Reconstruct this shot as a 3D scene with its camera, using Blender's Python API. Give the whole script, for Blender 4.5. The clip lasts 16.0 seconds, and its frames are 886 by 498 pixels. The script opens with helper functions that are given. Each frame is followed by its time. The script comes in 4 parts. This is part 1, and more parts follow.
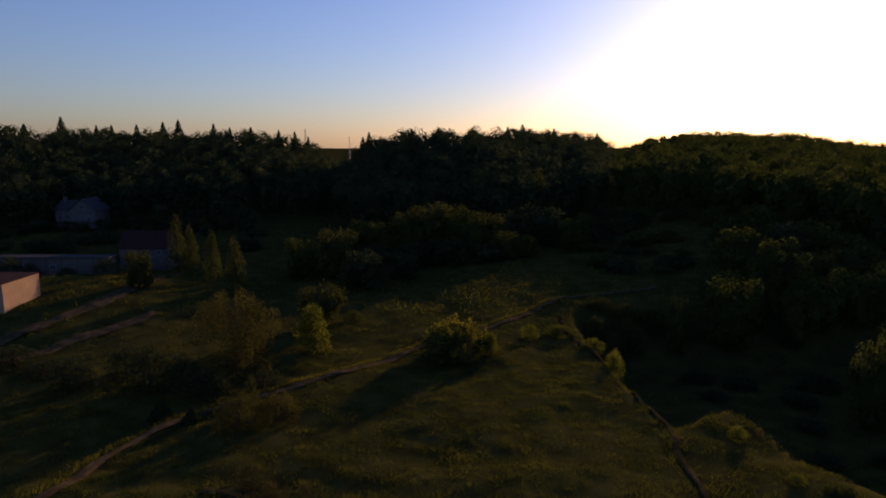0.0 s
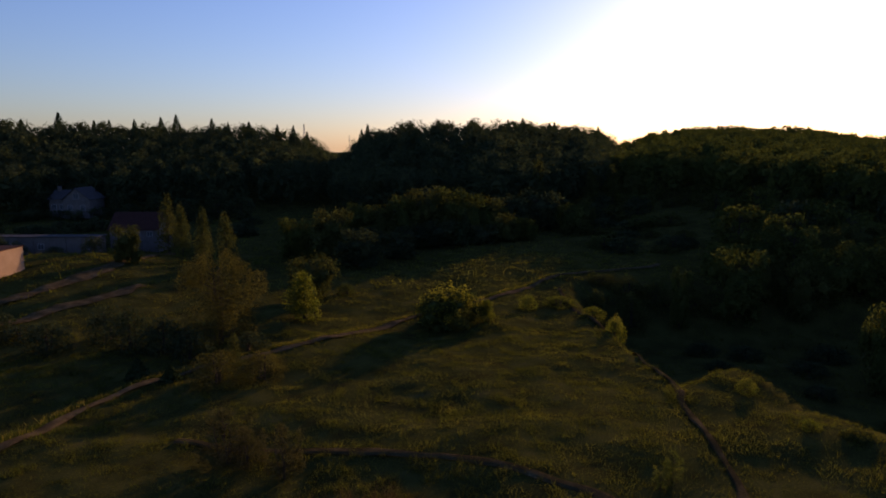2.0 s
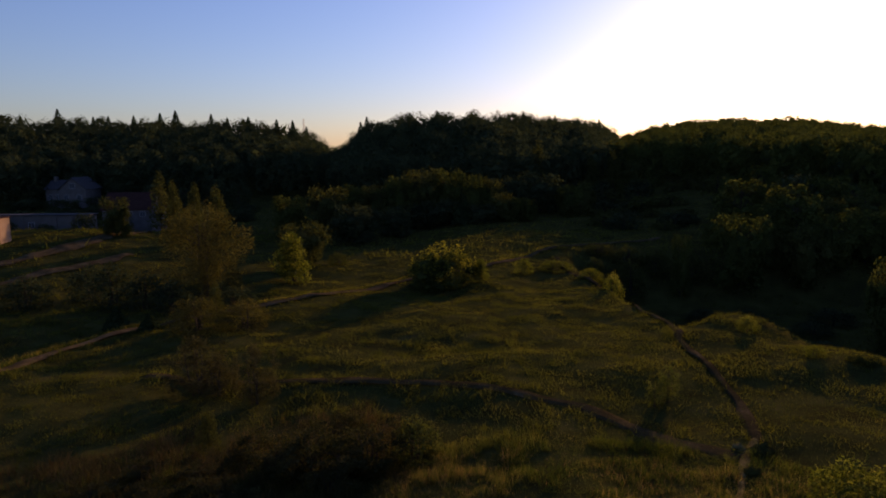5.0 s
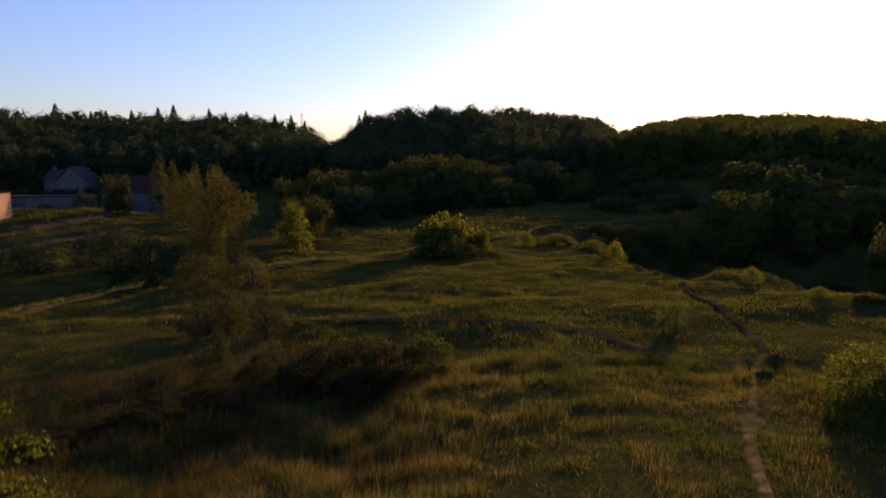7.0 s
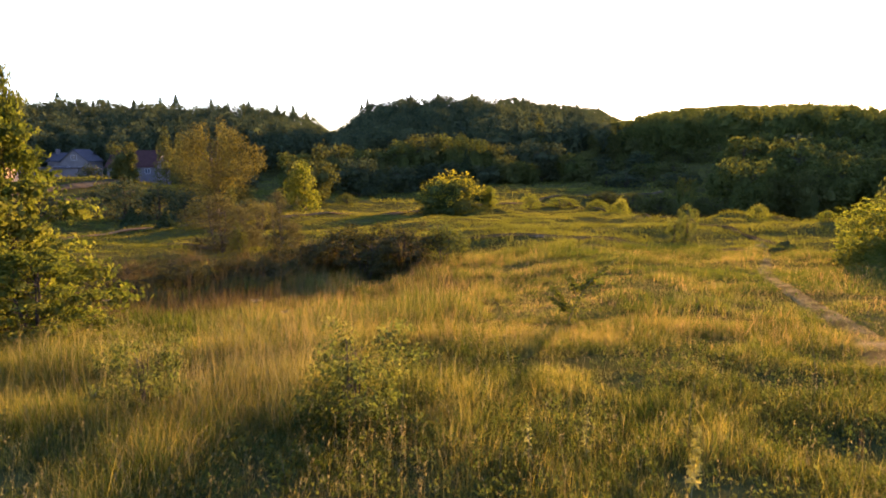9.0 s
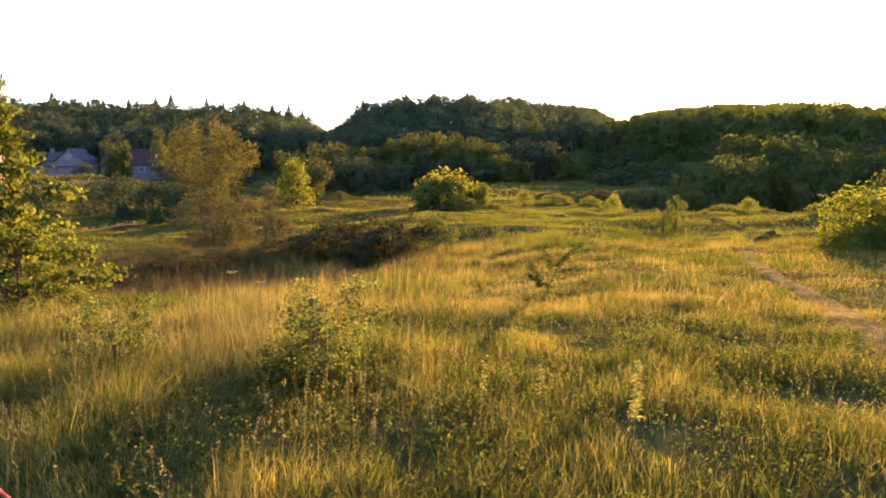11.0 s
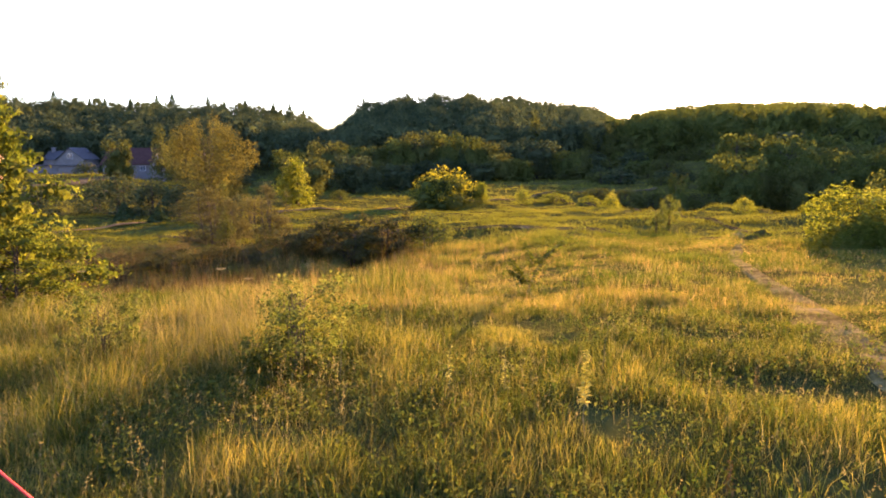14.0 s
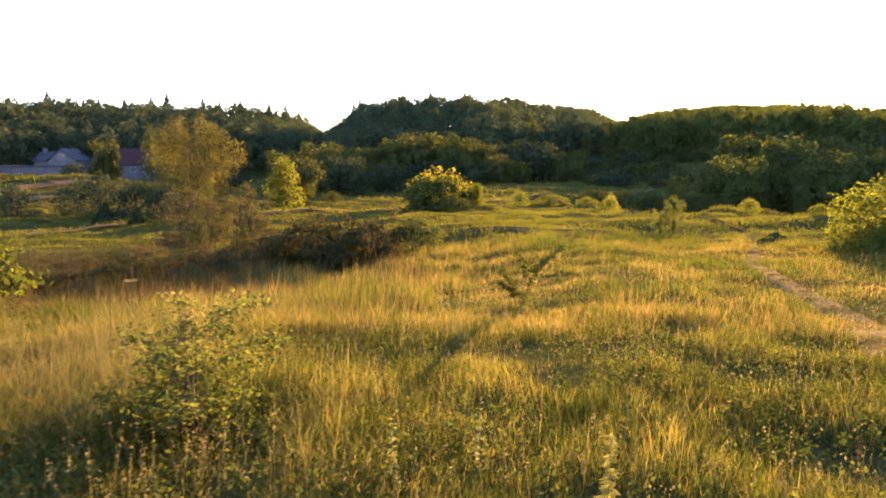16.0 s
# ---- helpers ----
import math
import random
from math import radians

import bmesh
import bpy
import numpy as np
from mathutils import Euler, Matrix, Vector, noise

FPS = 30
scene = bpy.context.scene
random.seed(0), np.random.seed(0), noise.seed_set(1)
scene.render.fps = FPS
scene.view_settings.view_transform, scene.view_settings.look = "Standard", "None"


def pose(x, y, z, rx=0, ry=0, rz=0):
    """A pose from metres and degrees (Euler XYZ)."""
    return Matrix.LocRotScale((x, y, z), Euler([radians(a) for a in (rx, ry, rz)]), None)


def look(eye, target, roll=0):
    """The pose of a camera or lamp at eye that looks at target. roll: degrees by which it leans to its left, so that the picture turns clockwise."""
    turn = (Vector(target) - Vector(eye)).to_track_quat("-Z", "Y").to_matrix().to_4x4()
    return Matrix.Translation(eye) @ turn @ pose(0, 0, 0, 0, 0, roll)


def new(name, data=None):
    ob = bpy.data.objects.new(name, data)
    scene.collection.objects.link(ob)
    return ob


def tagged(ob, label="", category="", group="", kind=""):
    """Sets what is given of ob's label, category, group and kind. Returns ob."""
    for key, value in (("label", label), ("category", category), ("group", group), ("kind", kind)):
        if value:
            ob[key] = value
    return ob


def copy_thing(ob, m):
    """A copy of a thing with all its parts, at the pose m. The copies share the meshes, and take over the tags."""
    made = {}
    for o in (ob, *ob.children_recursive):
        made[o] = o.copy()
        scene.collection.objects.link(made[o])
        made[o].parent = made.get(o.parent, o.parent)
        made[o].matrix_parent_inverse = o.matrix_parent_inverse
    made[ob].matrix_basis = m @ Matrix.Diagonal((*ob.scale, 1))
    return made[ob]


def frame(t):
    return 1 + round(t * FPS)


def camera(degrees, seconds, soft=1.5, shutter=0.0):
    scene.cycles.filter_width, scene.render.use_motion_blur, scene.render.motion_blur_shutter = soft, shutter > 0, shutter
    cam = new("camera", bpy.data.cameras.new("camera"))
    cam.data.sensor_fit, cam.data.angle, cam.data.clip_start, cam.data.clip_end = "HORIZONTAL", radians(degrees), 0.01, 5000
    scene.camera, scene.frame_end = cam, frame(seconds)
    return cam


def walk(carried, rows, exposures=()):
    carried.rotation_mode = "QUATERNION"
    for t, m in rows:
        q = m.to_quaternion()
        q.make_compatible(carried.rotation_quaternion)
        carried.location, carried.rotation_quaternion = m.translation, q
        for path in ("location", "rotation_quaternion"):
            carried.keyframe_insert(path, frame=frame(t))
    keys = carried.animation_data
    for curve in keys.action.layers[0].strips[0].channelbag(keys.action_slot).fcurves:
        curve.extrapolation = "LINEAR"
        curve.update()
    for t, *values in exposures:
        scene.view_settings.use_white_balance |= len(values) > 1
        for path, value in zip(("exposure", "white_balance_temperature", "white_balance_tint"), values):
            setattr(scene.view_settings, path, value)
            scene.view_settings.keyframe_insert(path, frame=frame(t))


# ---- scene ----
cam = camera(69.6, 16.0, soft=1.85, shutter=0.6)
METRES, EYE, TILT, LEAN, TURN = 25.0, 22.1, -9.3, 0.0, 0.0
ROWS = [
    (0.0, 0.0, 0.0, 0.0, 0.0, 0.0, -0.0),
    (0.5, -0.0132, 0.0166, -0.0544, -0.17, 0.03, -0.05),
    (1.0, -0.0097, 0.0461, -0.1053, 0.0, 0.23, 0.3),
    (1.5, 0.0126, 0.0834, -0.1553, 0.06, 0.26, 0.04),
    (2.0, 0.0376, 0.1184, -0.1981, 0.16, 0.39, 0.14),
    (2.5, 0.0607, 0.1448, -0.2338, 0.34, 0.55, 0.42),
    (3.0, 0.0808, 0.1679, -0.2737, 0.28, 0.36, 0.31),
    (3.5, 0.0915, 0.1796, -0.304, 0.44, 0.52, 0.51),
    (4.0, 0.0965, 0.1926, -0.3426, 0.48, 0.65, 0.52),
    (6.5, 0.0645, 0.2043, -0.5247, 0.31, 0.99, 0.45),
    (7.0, 0.0588, 0.1997, -0.5704, 0.17, 1.03, 0.45),
    (7.5, 0.0513, 0.196, -0.6175, -0.02, 1.13, 0.4),
    (8.0, 0.043, 0.1905, -0.6664, 0.04, 1.04, 0.3),
    (8.5, 0.0347, 0.1861, -0.7155, -0.01, 1.05, 0.25),
    (9.0, 0.0266, 0.1828, -0.7681, 0.15, 0.97, 0.23),
    (11.5, 0.0448, 0.174, -0.7863, -0.2, 0.99, 0.4),
    (12.0, 0.0475, 0.1689, -0.7867, -0.2, 1.01, 0.42),
    (12.5, 0.049, 0.1628, -0.7859, -0.15, 1.02, 0.38),
    (13.0, 0.0508, 0.1579, -0.7861, -0.09, 0.99, 0.36),
    (13.5, 0.0522, 0.1565, -0.7866, -0.08, 0.93, 0.34),
    (14.0, 0.0535, 0.1622, -0.7868, -0.03, 0.89, 0.31),
    (14.5, 0.0552, 0.1769, -0.7862, 0.05, 0.86, 0.26),
    (15.0, 0.0589, 0.2024, -0.7838, 0.06, 0.91, 0.2),
    (15.5, 0.0633, 0.2284, -0.7818, 0.12, 1.15, 0.16),
    (16.0, 0.0677, 0.2478, -0.7834, -0.28, 1.1, 0.27),
]
walk(cam, [(t, pose(0, 0, EYE, TILT, LEAN, TURN) @ pose(METRES * x, METRES * y, METRES * z, 90 + pitch, roll, yaw)) for t, x, y, z, yaw, pitch, roll in ROWS],
     exposures=[(0.0, -0.25, 7400, 27), (1.0, 0.05, 7400, 27), (2.0, 0.1, 7400, 27), (3.0, -0.08, 7500, 27), (4.0, -0.15, 7600, 28), (6.5, 0.5, 8000, 30), (7.5, 0.95, 8100, 30), (8.0, 1.45, 8300, 29), (8.5, 2.15, 8400, 28), (9.0, 2.8, 8700, 29), (9.5, 3.1, 8900, 29), (16.0, 3.27, 9100, 29)])

# ---- daylight: a low sun ahead and to the right, clear evening sky ----
SUN_EL, SUN_AZ = 9.0, 28.0          # degrees up; degrees from +y towards +x
world = bpy.data.worlds.new("evening_sky")
scene.world = world
world.use_nodes = True
wn = world.node_tree.nodes
sky = wn.new("ShaderNodeTexSky")
sky.sky_type = "NISHITA"
sky.sun_disc = False
sky.sun_elevation, sky.sun_rotation = radians(SUN_EL), radians(SUN_AZ)
sky.air_density, sky.dust_density, sky.ozone_density = 1.2, 0.6, 4.0
wn["Background"].inputs["Strength"].default_value = 0.18
air = wn.new("ShaderNodeMix")                       # clear, dry evening air: a little bluer
air.data_type, air.blend_type = "RGBA", "MULTIPLY"
air.inputs["Factor"].default_value = 1.0
air.inputs[7].default_value = (0.74, 0.81, 1.14, 1)
world.node_tree.links.new(sky.outputs["Color"], air.inputs[6])
world.node_tree.links.new(air.outputs[2], wn["Background"].inputs["Color"])

sun = new("sun", bpy.data.lights.new("sun", "SUN"))
sun.data.energy, sun.data.angle, sun.data.color = 5.0, radians(0.6), (1.0, 0.66, 0.34)
sun_way = Vector((math.sin(radians(SUN_AZ)) * math.cos(radians(SUN_EL)), math.cos(radians(SUN_AZ)) * math.cos(radians(SUN_EL)), math.sin(radians(SUN_EL))))
sun.matrix_world = look(sun_way * 500, (0, 0, 0))


# ---- materials ----
def nodes_of(name):
    m = bpy.data.materials.new(name)
    m.use_nodes = True
    return m, m.node_tree.nodes, m.node_tree.links


def ramp_of(nd, stops):
    r = nd.new("ShaderNodeValToRGB")
    while len(r.color_ramp.elements) < len(stops):
        r.color_ramp.elements.new(0.5)
    for e, (p, c) in zip(r.color_ramp.elements, stops):
        e.position, e.color = p, (*c, 1)
    return r


def leaf_material(name, dark, mid, light, clear=0.4, patch=0.6, rough=0.55, gloss=0.0, each=0.55):
    """Leaves or blades: each takes its own tone, in patches, and lets light through."""
    m, nd, ln = nodes_of(name)
    geo, tex, coord = nd.new("ShaderNodeNewGeometry"), nd.new("ShaderNodeTexNoise"), nd.new("ShaderNodeTexCoord")
    tex.inputs["Scale"].default_value, tex.inputs["Detail"].default_value = patch, 3
    ln.new(geo.outputs["Position"], tex.inputs["Vector"])
    mix = nd.new("ShaderNodeMath")
    mix.operation = "MULTIPLY_ADD"
    mix.inputs[1].default_value = each
    ln.new(geo.outputs["Random Per Island"], mix.inputs[0])
    half = nd.new("ShaderNodeMath")
    half.operation = "MULTIPLY_ADD"
    half.inputs[1].default_value, half.inputs[2].default_value = 1.1, -0.32
    ln.new(tex.outputs["Fac"], half.inputs[0])
    ln.new(half.outputs[0], mix.inputs[2])
    r = ramp_of(nd, [(0.1, dark), (0.5, mid), (0.9, light)])
    ln.new(mix.outputs[0], r.inputs["Fac"])
    if gloss:
        b = nd["Principled BSDF"]
        b.inputs["Roughness"].default_value = rough
        b.inputs["Specular IOR Level"].default_value = gloss
        ln.new(r.outputs["Color"], b.inputs["Base Color"])
    else:
        b = nd.new("ShaderNodeBsdfDiffuse")
        ln.new(r.outputs["Color"], b.inputs["Color"])
    tr, blend = nd.new("ShaderNodeBsdfTranslucent"), nd.new("ShaderNodeMixShader")
    warm = nd.new("ShaderNodeHueSaturation")
    warm.inputs["Saturation"].default_value, warm.inputs["Value"].default_value = 1.15, 1.5
    ln.new(r.outputs["Color"], warm.inputs["Color"])
    ln.new(warm.outputs["Color"], tr.inputs["Color"])
    blend.inputs["Fac"].default_value = clear
    ln.new(b.outputs[0], blend.inputs[1])
    ln.new(tr.outputs[0], blend.inputs[2])
    ln.new(blend.outputs[0], nd["Material Output"].inputs["Surface"])
    return m


def surface(name, stops, scale=2.0, rough=0.9, bump=0.3, fine=30.0, metal=0.0, shine=0.2):
    """A dull surface: stains at one scale, grain at another, and relief."""
    m, nd, ln = nodes_of(name)
    geo = nd.new("ShaderNodeNewGeometry")
    a, g = nd.new("ShaderNodeTexNoise"), nd.new("ShaderNodeTexNoise")
    for t, s in ((a, scale), (g, fine)):
        t.inputs["Scale"].default_value, t.inputs["Detail"].default_value = s, 6
        ln.new(geo.outputs["Position"], t.inputs["Vector"])
    mix = nd.new("ShaderNodeMix")
    mix.inputs["Factor"].default_value = 0.4
    ln.new(a.outputs["Fac"], mix.inputs["A"])
    ln.new(g.outputs["Fac"], mix.inputs["B"])
    r = ramp_of(nd, stops)
    ln.new(mix.outputs["Result"], r.inputs["Fac"])
    b, bm = nd["Principled BSDF"], nd.new("ShaderNodeBump")
    bm.inputs["Strength"].default_value = bump
    ln.new(mix.outputs["Result"], bm.inputs["Height"])
    ln.new(r.outputs["Color"], b.inputs["Base Color"])
    ln.new(bm.outputs["Normal"], b.inputs["Normal"])
    b.inputs["Roughness"].default_value, b.inputs["Metallic"].default_value = rough, metal
    b.inputs["Specular IOR Level"].default_value = shine
    return m


M_GROUND = surface("meadow_soil_and_turf", [(0.3, (0.020, 0.016, 0.007)), (0.48, (0.034, 0.034, 0.010)), (0.6, (0.048, 0.048, 0.014)), (0.75, (0.080, 0.058, 0.026))], scale=0.35, rough=1.0, bump=0.4, fine=6.0, shine=0.0)
M_PATH = surface("trodden_earth", [(0.36, (0.038, 0.030, 0.011)), (0.47, (0.078, 0.060, 0.022)), (0.56, (0.13, 0.10, 0.040)), (0.66, (0.215, 0.16, 0.070))], scale=1.8, rough=1.0, bump=0.9, fine=16.0, shine=0.0)
M_DARKEARTH = surface("dark_trodden_earth", [(0.34, (0.020, 0.016, 0.008)), (0.48, (0.034, 0.027, 0.013)), (0.60, (0.056, 0.043, 0.022)), (0.70, (0.12, 0.09, 0.05))], scale=0.6, rough=1.0, bump=0.5, fine=9.0, shine=0.0)
M_TRACK = surface("pale_trodden_earth", [(0.34, (0.030, 0.023, 0.012)), (0.48, (0.058, 0.043, 0.023)), (0.60, (0.092, 0.068, 0.037)), (0.72, (0.15, 0.11, 0.06))], scale=0.9, rough=1.0, bump=0.5, fine=9.0, shine=0.0)
M_BARK = surface("grey_brown_bark", [(0.3, (0.014, 0.011, 0.008)), (0.7, (0.042, 0.033, 0.024))], scale=6, bump=0.6, fine=40)
M_GRASS = leaf_material("meadow_grass", (0.015, 0.027, 0.007), (0.044, 0.056, 0.013), (0.19, 0.158, 0.048), 0.5, 1.3, each=0.64)
M_MIDGRASS = leaf_material("meadow_grass_in_patches", (0.018, 0.031, 0.008), (0.046, 0.058, 0.014), (0.165, 0.138, 0.043), 0.5, 0.33, 0.7, each=0.45)
M_FARGRASS = leaf_material("far_meadow_grass", (0.036, 0.044, 0.011), (0.078, 0.082, 0.020), (0.15, 0.13, 0.036), 0.5, 0.3, each=0.25)
M_HERB = leaf_material("meadow_herb_leaves", (0.018, 0.030, 0.008), (0.038, 0.049, 0.013), (0.072, 0.078, 0.022), 0.4, 1.5)
M_SHRUB = leaf_material("dull_green_shrub_leaves", (0.024, 0.038, 0.011), (0.050, 0.064, 0.018), (0.098, 0.100, 0.032), 0.52, 1.5)
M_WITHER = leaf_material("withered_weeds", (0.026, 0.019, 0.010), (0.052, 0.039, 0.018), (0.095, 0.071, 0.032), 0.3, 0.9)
M_DOCK = leaf_material("reddish_dock_leaves", (0.07, 0.040, 0.015), (0.11, 0.065, 0.025), (0.16, 0.10, 0.04), 0.4, 1.5)
M_PETAL = leaf_material("pale_flower_heads", (0.08, 0.072, 0.032), (0.12, 0.105, 0.05), (0.16, 0.14, 0.08), 0.4, 2.0)
M_WEED = leaf_material("pale_weed_leaves", (0.20, 0.20, 0.055), (0.32, 0.30, 0.09), (0.42, 0.38, 0.14), 0.6, 3.0)
M_GLOWSHOOT = leaf_material("shoots_with_backlit_glow", (0.09, 0.10, 0.02), (0.15, 0.15, 0.03), (0.20, 0.19, 0.045), 0.55, 2.0)
M_STEM = surface("green_brown_stem", [(0.3, (0.05, 0.05, 0.018)), (0.7, (0.12, 0.10, 0.04))], scale=8, bump=0.2)
M_FESCUE = leaf_material("pinkish_seeding_grass", (0.09, 0.065, 0.028), (0.17, 0.115, 0.050), (0.25, 0.18, 0.085), 0.5, 0.9)
M_STRAW = leaf_material("dry_grass", (0.060, 0.057, 0.019), (0.121, 0.110, 0.040), (0.205, 0.180, 0.078), 0.45, 0.8)
M_SEED = leaf_material("tan_seed_stalks", (0.066, 0.058, 0.024), (0.11, 0.094, 0.040), (0.17, 0.143, 0.064), 0.35, 1.1)
M_WOOD_LEAF = leaf_material("dark_woodland_leaves", (0.018, 0.028, 0.015), (0.037, 0.049, 0.023), (0.062, 0.072, 0.034), 0.28, 0.14, each=0.4)
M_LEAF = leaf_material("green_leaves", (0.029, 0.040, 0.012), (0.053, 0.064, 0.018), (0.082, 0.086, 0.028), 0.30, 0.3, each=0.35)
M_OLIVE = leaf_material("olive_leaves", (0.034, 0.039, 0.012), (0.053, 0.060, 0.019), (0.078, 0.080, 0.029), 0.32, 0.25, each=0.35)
M_RUST = leaf_material("rusty_olive_leaves", (0.046, 0.045, 0.014), (0.076, 0.070, 0.022), (0.110, 0.096, 0.032), 0.38, 0.25, each=0.3)
M_WILLOW = leaf_material("grey_olive_willow_leaves", (0.028, 0.030, 0.013), (0.050, 0.048, 0.020), (0.085, 0.074, 0.032), 0.32, 0.5, each=0.4)
M_BRAMBLE = leaf_material("dull_bramble_leaves", (0.020, 0.024, 0.010), (0.040, 0.041, 0.016), (0.072, 0.064, 0.026), 0.32, 0.6, each=0.45)
M_ASH = leaf_material("olive_ash_leaves", (0.034, 0.048, 0.011), (0.060, 0.074, 0.018), (0.105, 0.110, 0.030), 0.48, 0.6)
M_LIME = leaf_material("yellow_green_leaves", (0.042, 0.058, 0.012), (0.078, 0.092, 0.020), (0.13, 0.135, 0.036), 0.55, 0.6)
M_NEEDLE = leaf_material("spruce_needles", (0.014, 0.024, 0.011), (0.022, 0.036, 0.015), (0.035, 0.05, 0.02), 0.1, 0.3)
M_GREYWALL = surface("lilac_grey_render", [(0.3, (0.072, 0.066, 0.066)), (0.7, (0.118, 0.109, 0.108))], scale=0.8, bump=0.1, fine=20, shine=0.05)
M_PLASTER = surface("pale_plaster", [(0.3, (0.24, 0.165, 0.115)), (0.7, (0.34, 0.24, 0.17))], scale=0.8, bump=0.1, fine=20, shine=0.05)
M_ROOF = surface("brown_red_roof_sheet", [(0.3, (0.030, 0.014, 0.013)), (0.7, (0.055, 0.025, 0.022))], scale=1.5, rough=0.95, bump=0.2, fine=15, shine=0.05)
M_GREYROOF = surface("grey_roof_sheet", [(0.3, (0.03, 0.03, 0.034)), (0.7, (0.06, 0.06, 0.066))], scale=1.5, rough=0.95, bump=0.2, fine=15, shine=0.05)
M_FRAME = surface("white_window_frame", [(0.3, (0.20, 0.20, 0.21)), (0.7, (0.28, 0.28, 0.29))], scale=3, rough=0.5, bump=0.05)
M_STEEL = surface("galvanised_steel", [(0.3, (0.25, 0.25, 0.25)), (0.7, (0.4, 0.4, 0.4))], scale=3, rough=0.5, bump=0.05, metal=0.7)
M_RED = surface("red_painted_rod", [(0.3, (0.45, 0.03, 0.025)), (0.7, (0.65, 0.06, 0.045))], scale=9, rough=0.4, bump=0.05)


def glass_material():
    m, nd, ln = nodes_of("window_glass")
    b = nd["Principled BSDF"]
    b.inputs["Base Color"].default_value = (0.05, 0.06, 0.07, 1)
    b.inputs["Roughness"].default_value = 0.05
    return m


M_GLASS = glass_material()


# ---- mesh helpers ----
def mesh_np(name, verts, k, material, smooth=False):
    """A mesh from an array of corners, k to a face, no corner shared."""
    verts = np.ascontiguousarray(verts, dtype=np.float32).reshape(-1, 3)
    n = len(verts)
    me = bpy.data.meshes.new(name)
    me.vertices.add(n)
    me.vertices.foreach_set("co", verts.ravel())
    me.loops.add(n)
    me.loops.foreach_set("vertex_index", np.arange(n, dtype=np.int32))
    me.polygons.add(n // k)
    me.polygons.foreach_set("loop_start", np.arange(0, n, k, dtype=np.int32))
    me.update(calc_edges=True)
    me.materials.append(material)
    return me


def mesh_idx(name, verts, faces, material, smooth=False):
    """A mesh from corners and equal-sided faces given by index."""
    verts, faces = np.asarray(verts, dtype=np.float32), np.asarray(faces, dtype=np.int32)
    me = bpy.data.meshes.new(name)
    me.vertices.add(len(verts))
    me.vertices.foreach_set("co", verts.ravel())
    me.loops.add(faces.size)
    me.loops.foreach_set("vertex_index", faces.ravel())
    me.polygons.add(len(faces))
    me.polygons.foreach_set("loop_start", np.arange(0, faces.size, faces.shape[1], dtype=np.int32))
    if smooth:
        me.polygons.foreach_set("use_smooth", np.ones(len(faces), dtype=bool))
    me.update(calc_edges=True)
    me.materials.append(material)
    return me


def part(name, bm, material, parent, label=""):
    """One bmesh or finished mesh as a part of a thing."""
    if isinstance(bm, bmesh.types.BMesh):
        me = bpy.data.meshes.new(name)
        bm.to_mesh(me)
        bm.free()
        me.materials.append(material)
    else:
        me = bm
    ob = new(name, me)
    ob.parent = parent
    return tagged(ob, label) if label else ob


def lattice(seed):
    return np.random.default_rng(seed).random((64, 64))


LATTICES = [lattice(s) for s in range(6)]


def vnoise(x, y, size, which=0):
    """Smooth value noise from 0 to 1 over cells of that size."""
    g = LATTICES[which]
    u, v = np.asarray(x) / size + 500.0, np.asarray(y) / size + 500.0
    i, j = np.floor(u).astype(int), np.floor(v).astype(int)
    a, b = u - i, v - j
    a, b = a * a * (3 - 2 * a), b * b * (3 - 2 * b)
    i0, j0, i1, j1 = i % 64, j % 64, (i + 1) % 64, (j + 1) % 64
    return (g[i0, j0] * (1 - a) + g[i1, j0] * a) * (1 - b) + (g[i0, j1] * (1 - a) + g[i1, j1] * a) * b


# ---- lie of the land ----
# Slope of the meadow along three lines: west of the walk, along it, and east of it.
REACH = [-60, 0, 6, 11, 16, 22, 30, 45, 60, 75, 95, 125]
WEST = [0.4, -0.2, -0.5, -1.0, -1.6, -2.4, -3.1, -3.5, -4.0, -4.4, -4.8, -5.0]
MID = [0.4, -0.2, -0.35, -0.7, -1.5, -2.4, -2.9, -2.9, -3.6, -4.5, -5.1, -5.6]
EAST = [0.4, -0.2, -0.3, -0.5, -0.8, -1.25, -1.6, -2.5, -3.6, -4.2, -4.9, -4.5]
# Woods on the hills, by bearing (tangent from ahead to the right): where they begin, where they crest, the height of the crest's tree tops
BEAR = [-1.6, -0.72, -0.30, -0.25, -0.20, -0.168, -0.158, -0.118, -0.074, 0.0, 0.085, 0.147, 0.227, 0.258, 0.28, 0.325, 0.41, 0.546, 0.69, 0.9, 1.6]
EDGE = [260, 245, 240, 240, 240, 235, 215, 195, 190, 188, 190, 200, 215, 240, 250, 235, 220, 200, 190, 190, 200]
CREST = [350, 350, 350, 345, 340, 340, 292, 288, 285, 283, 290, 335, 354, 352, 377, 390, 390, 390, 390, 390, 390]
TOPS = [30, 30, 29, 27, 22, 15, 13, 24, 27, 28.5, 27.5, 29, 28, 23, 20, 26, 28.5, 27.5, 21, 19, 19]
CANOPY = 14.0
# Southern rim of the hollow: a gully beside the footpath, a spur, then the open slope.
RIM_X = [19.5, 20.5, 24, 27, 28, 28.6, 30, 34, 45, 90]
RIM_Y = [66, 52.5, 54.5, 57, 53, 46, 42, 38.5, 35, 33]


def bump_at(x, y, cx, cy, h, rx, ry):
    return h * np.exp(-((x - cx) / rx) ** 2 - ((y - cy) / ry) ** 2)


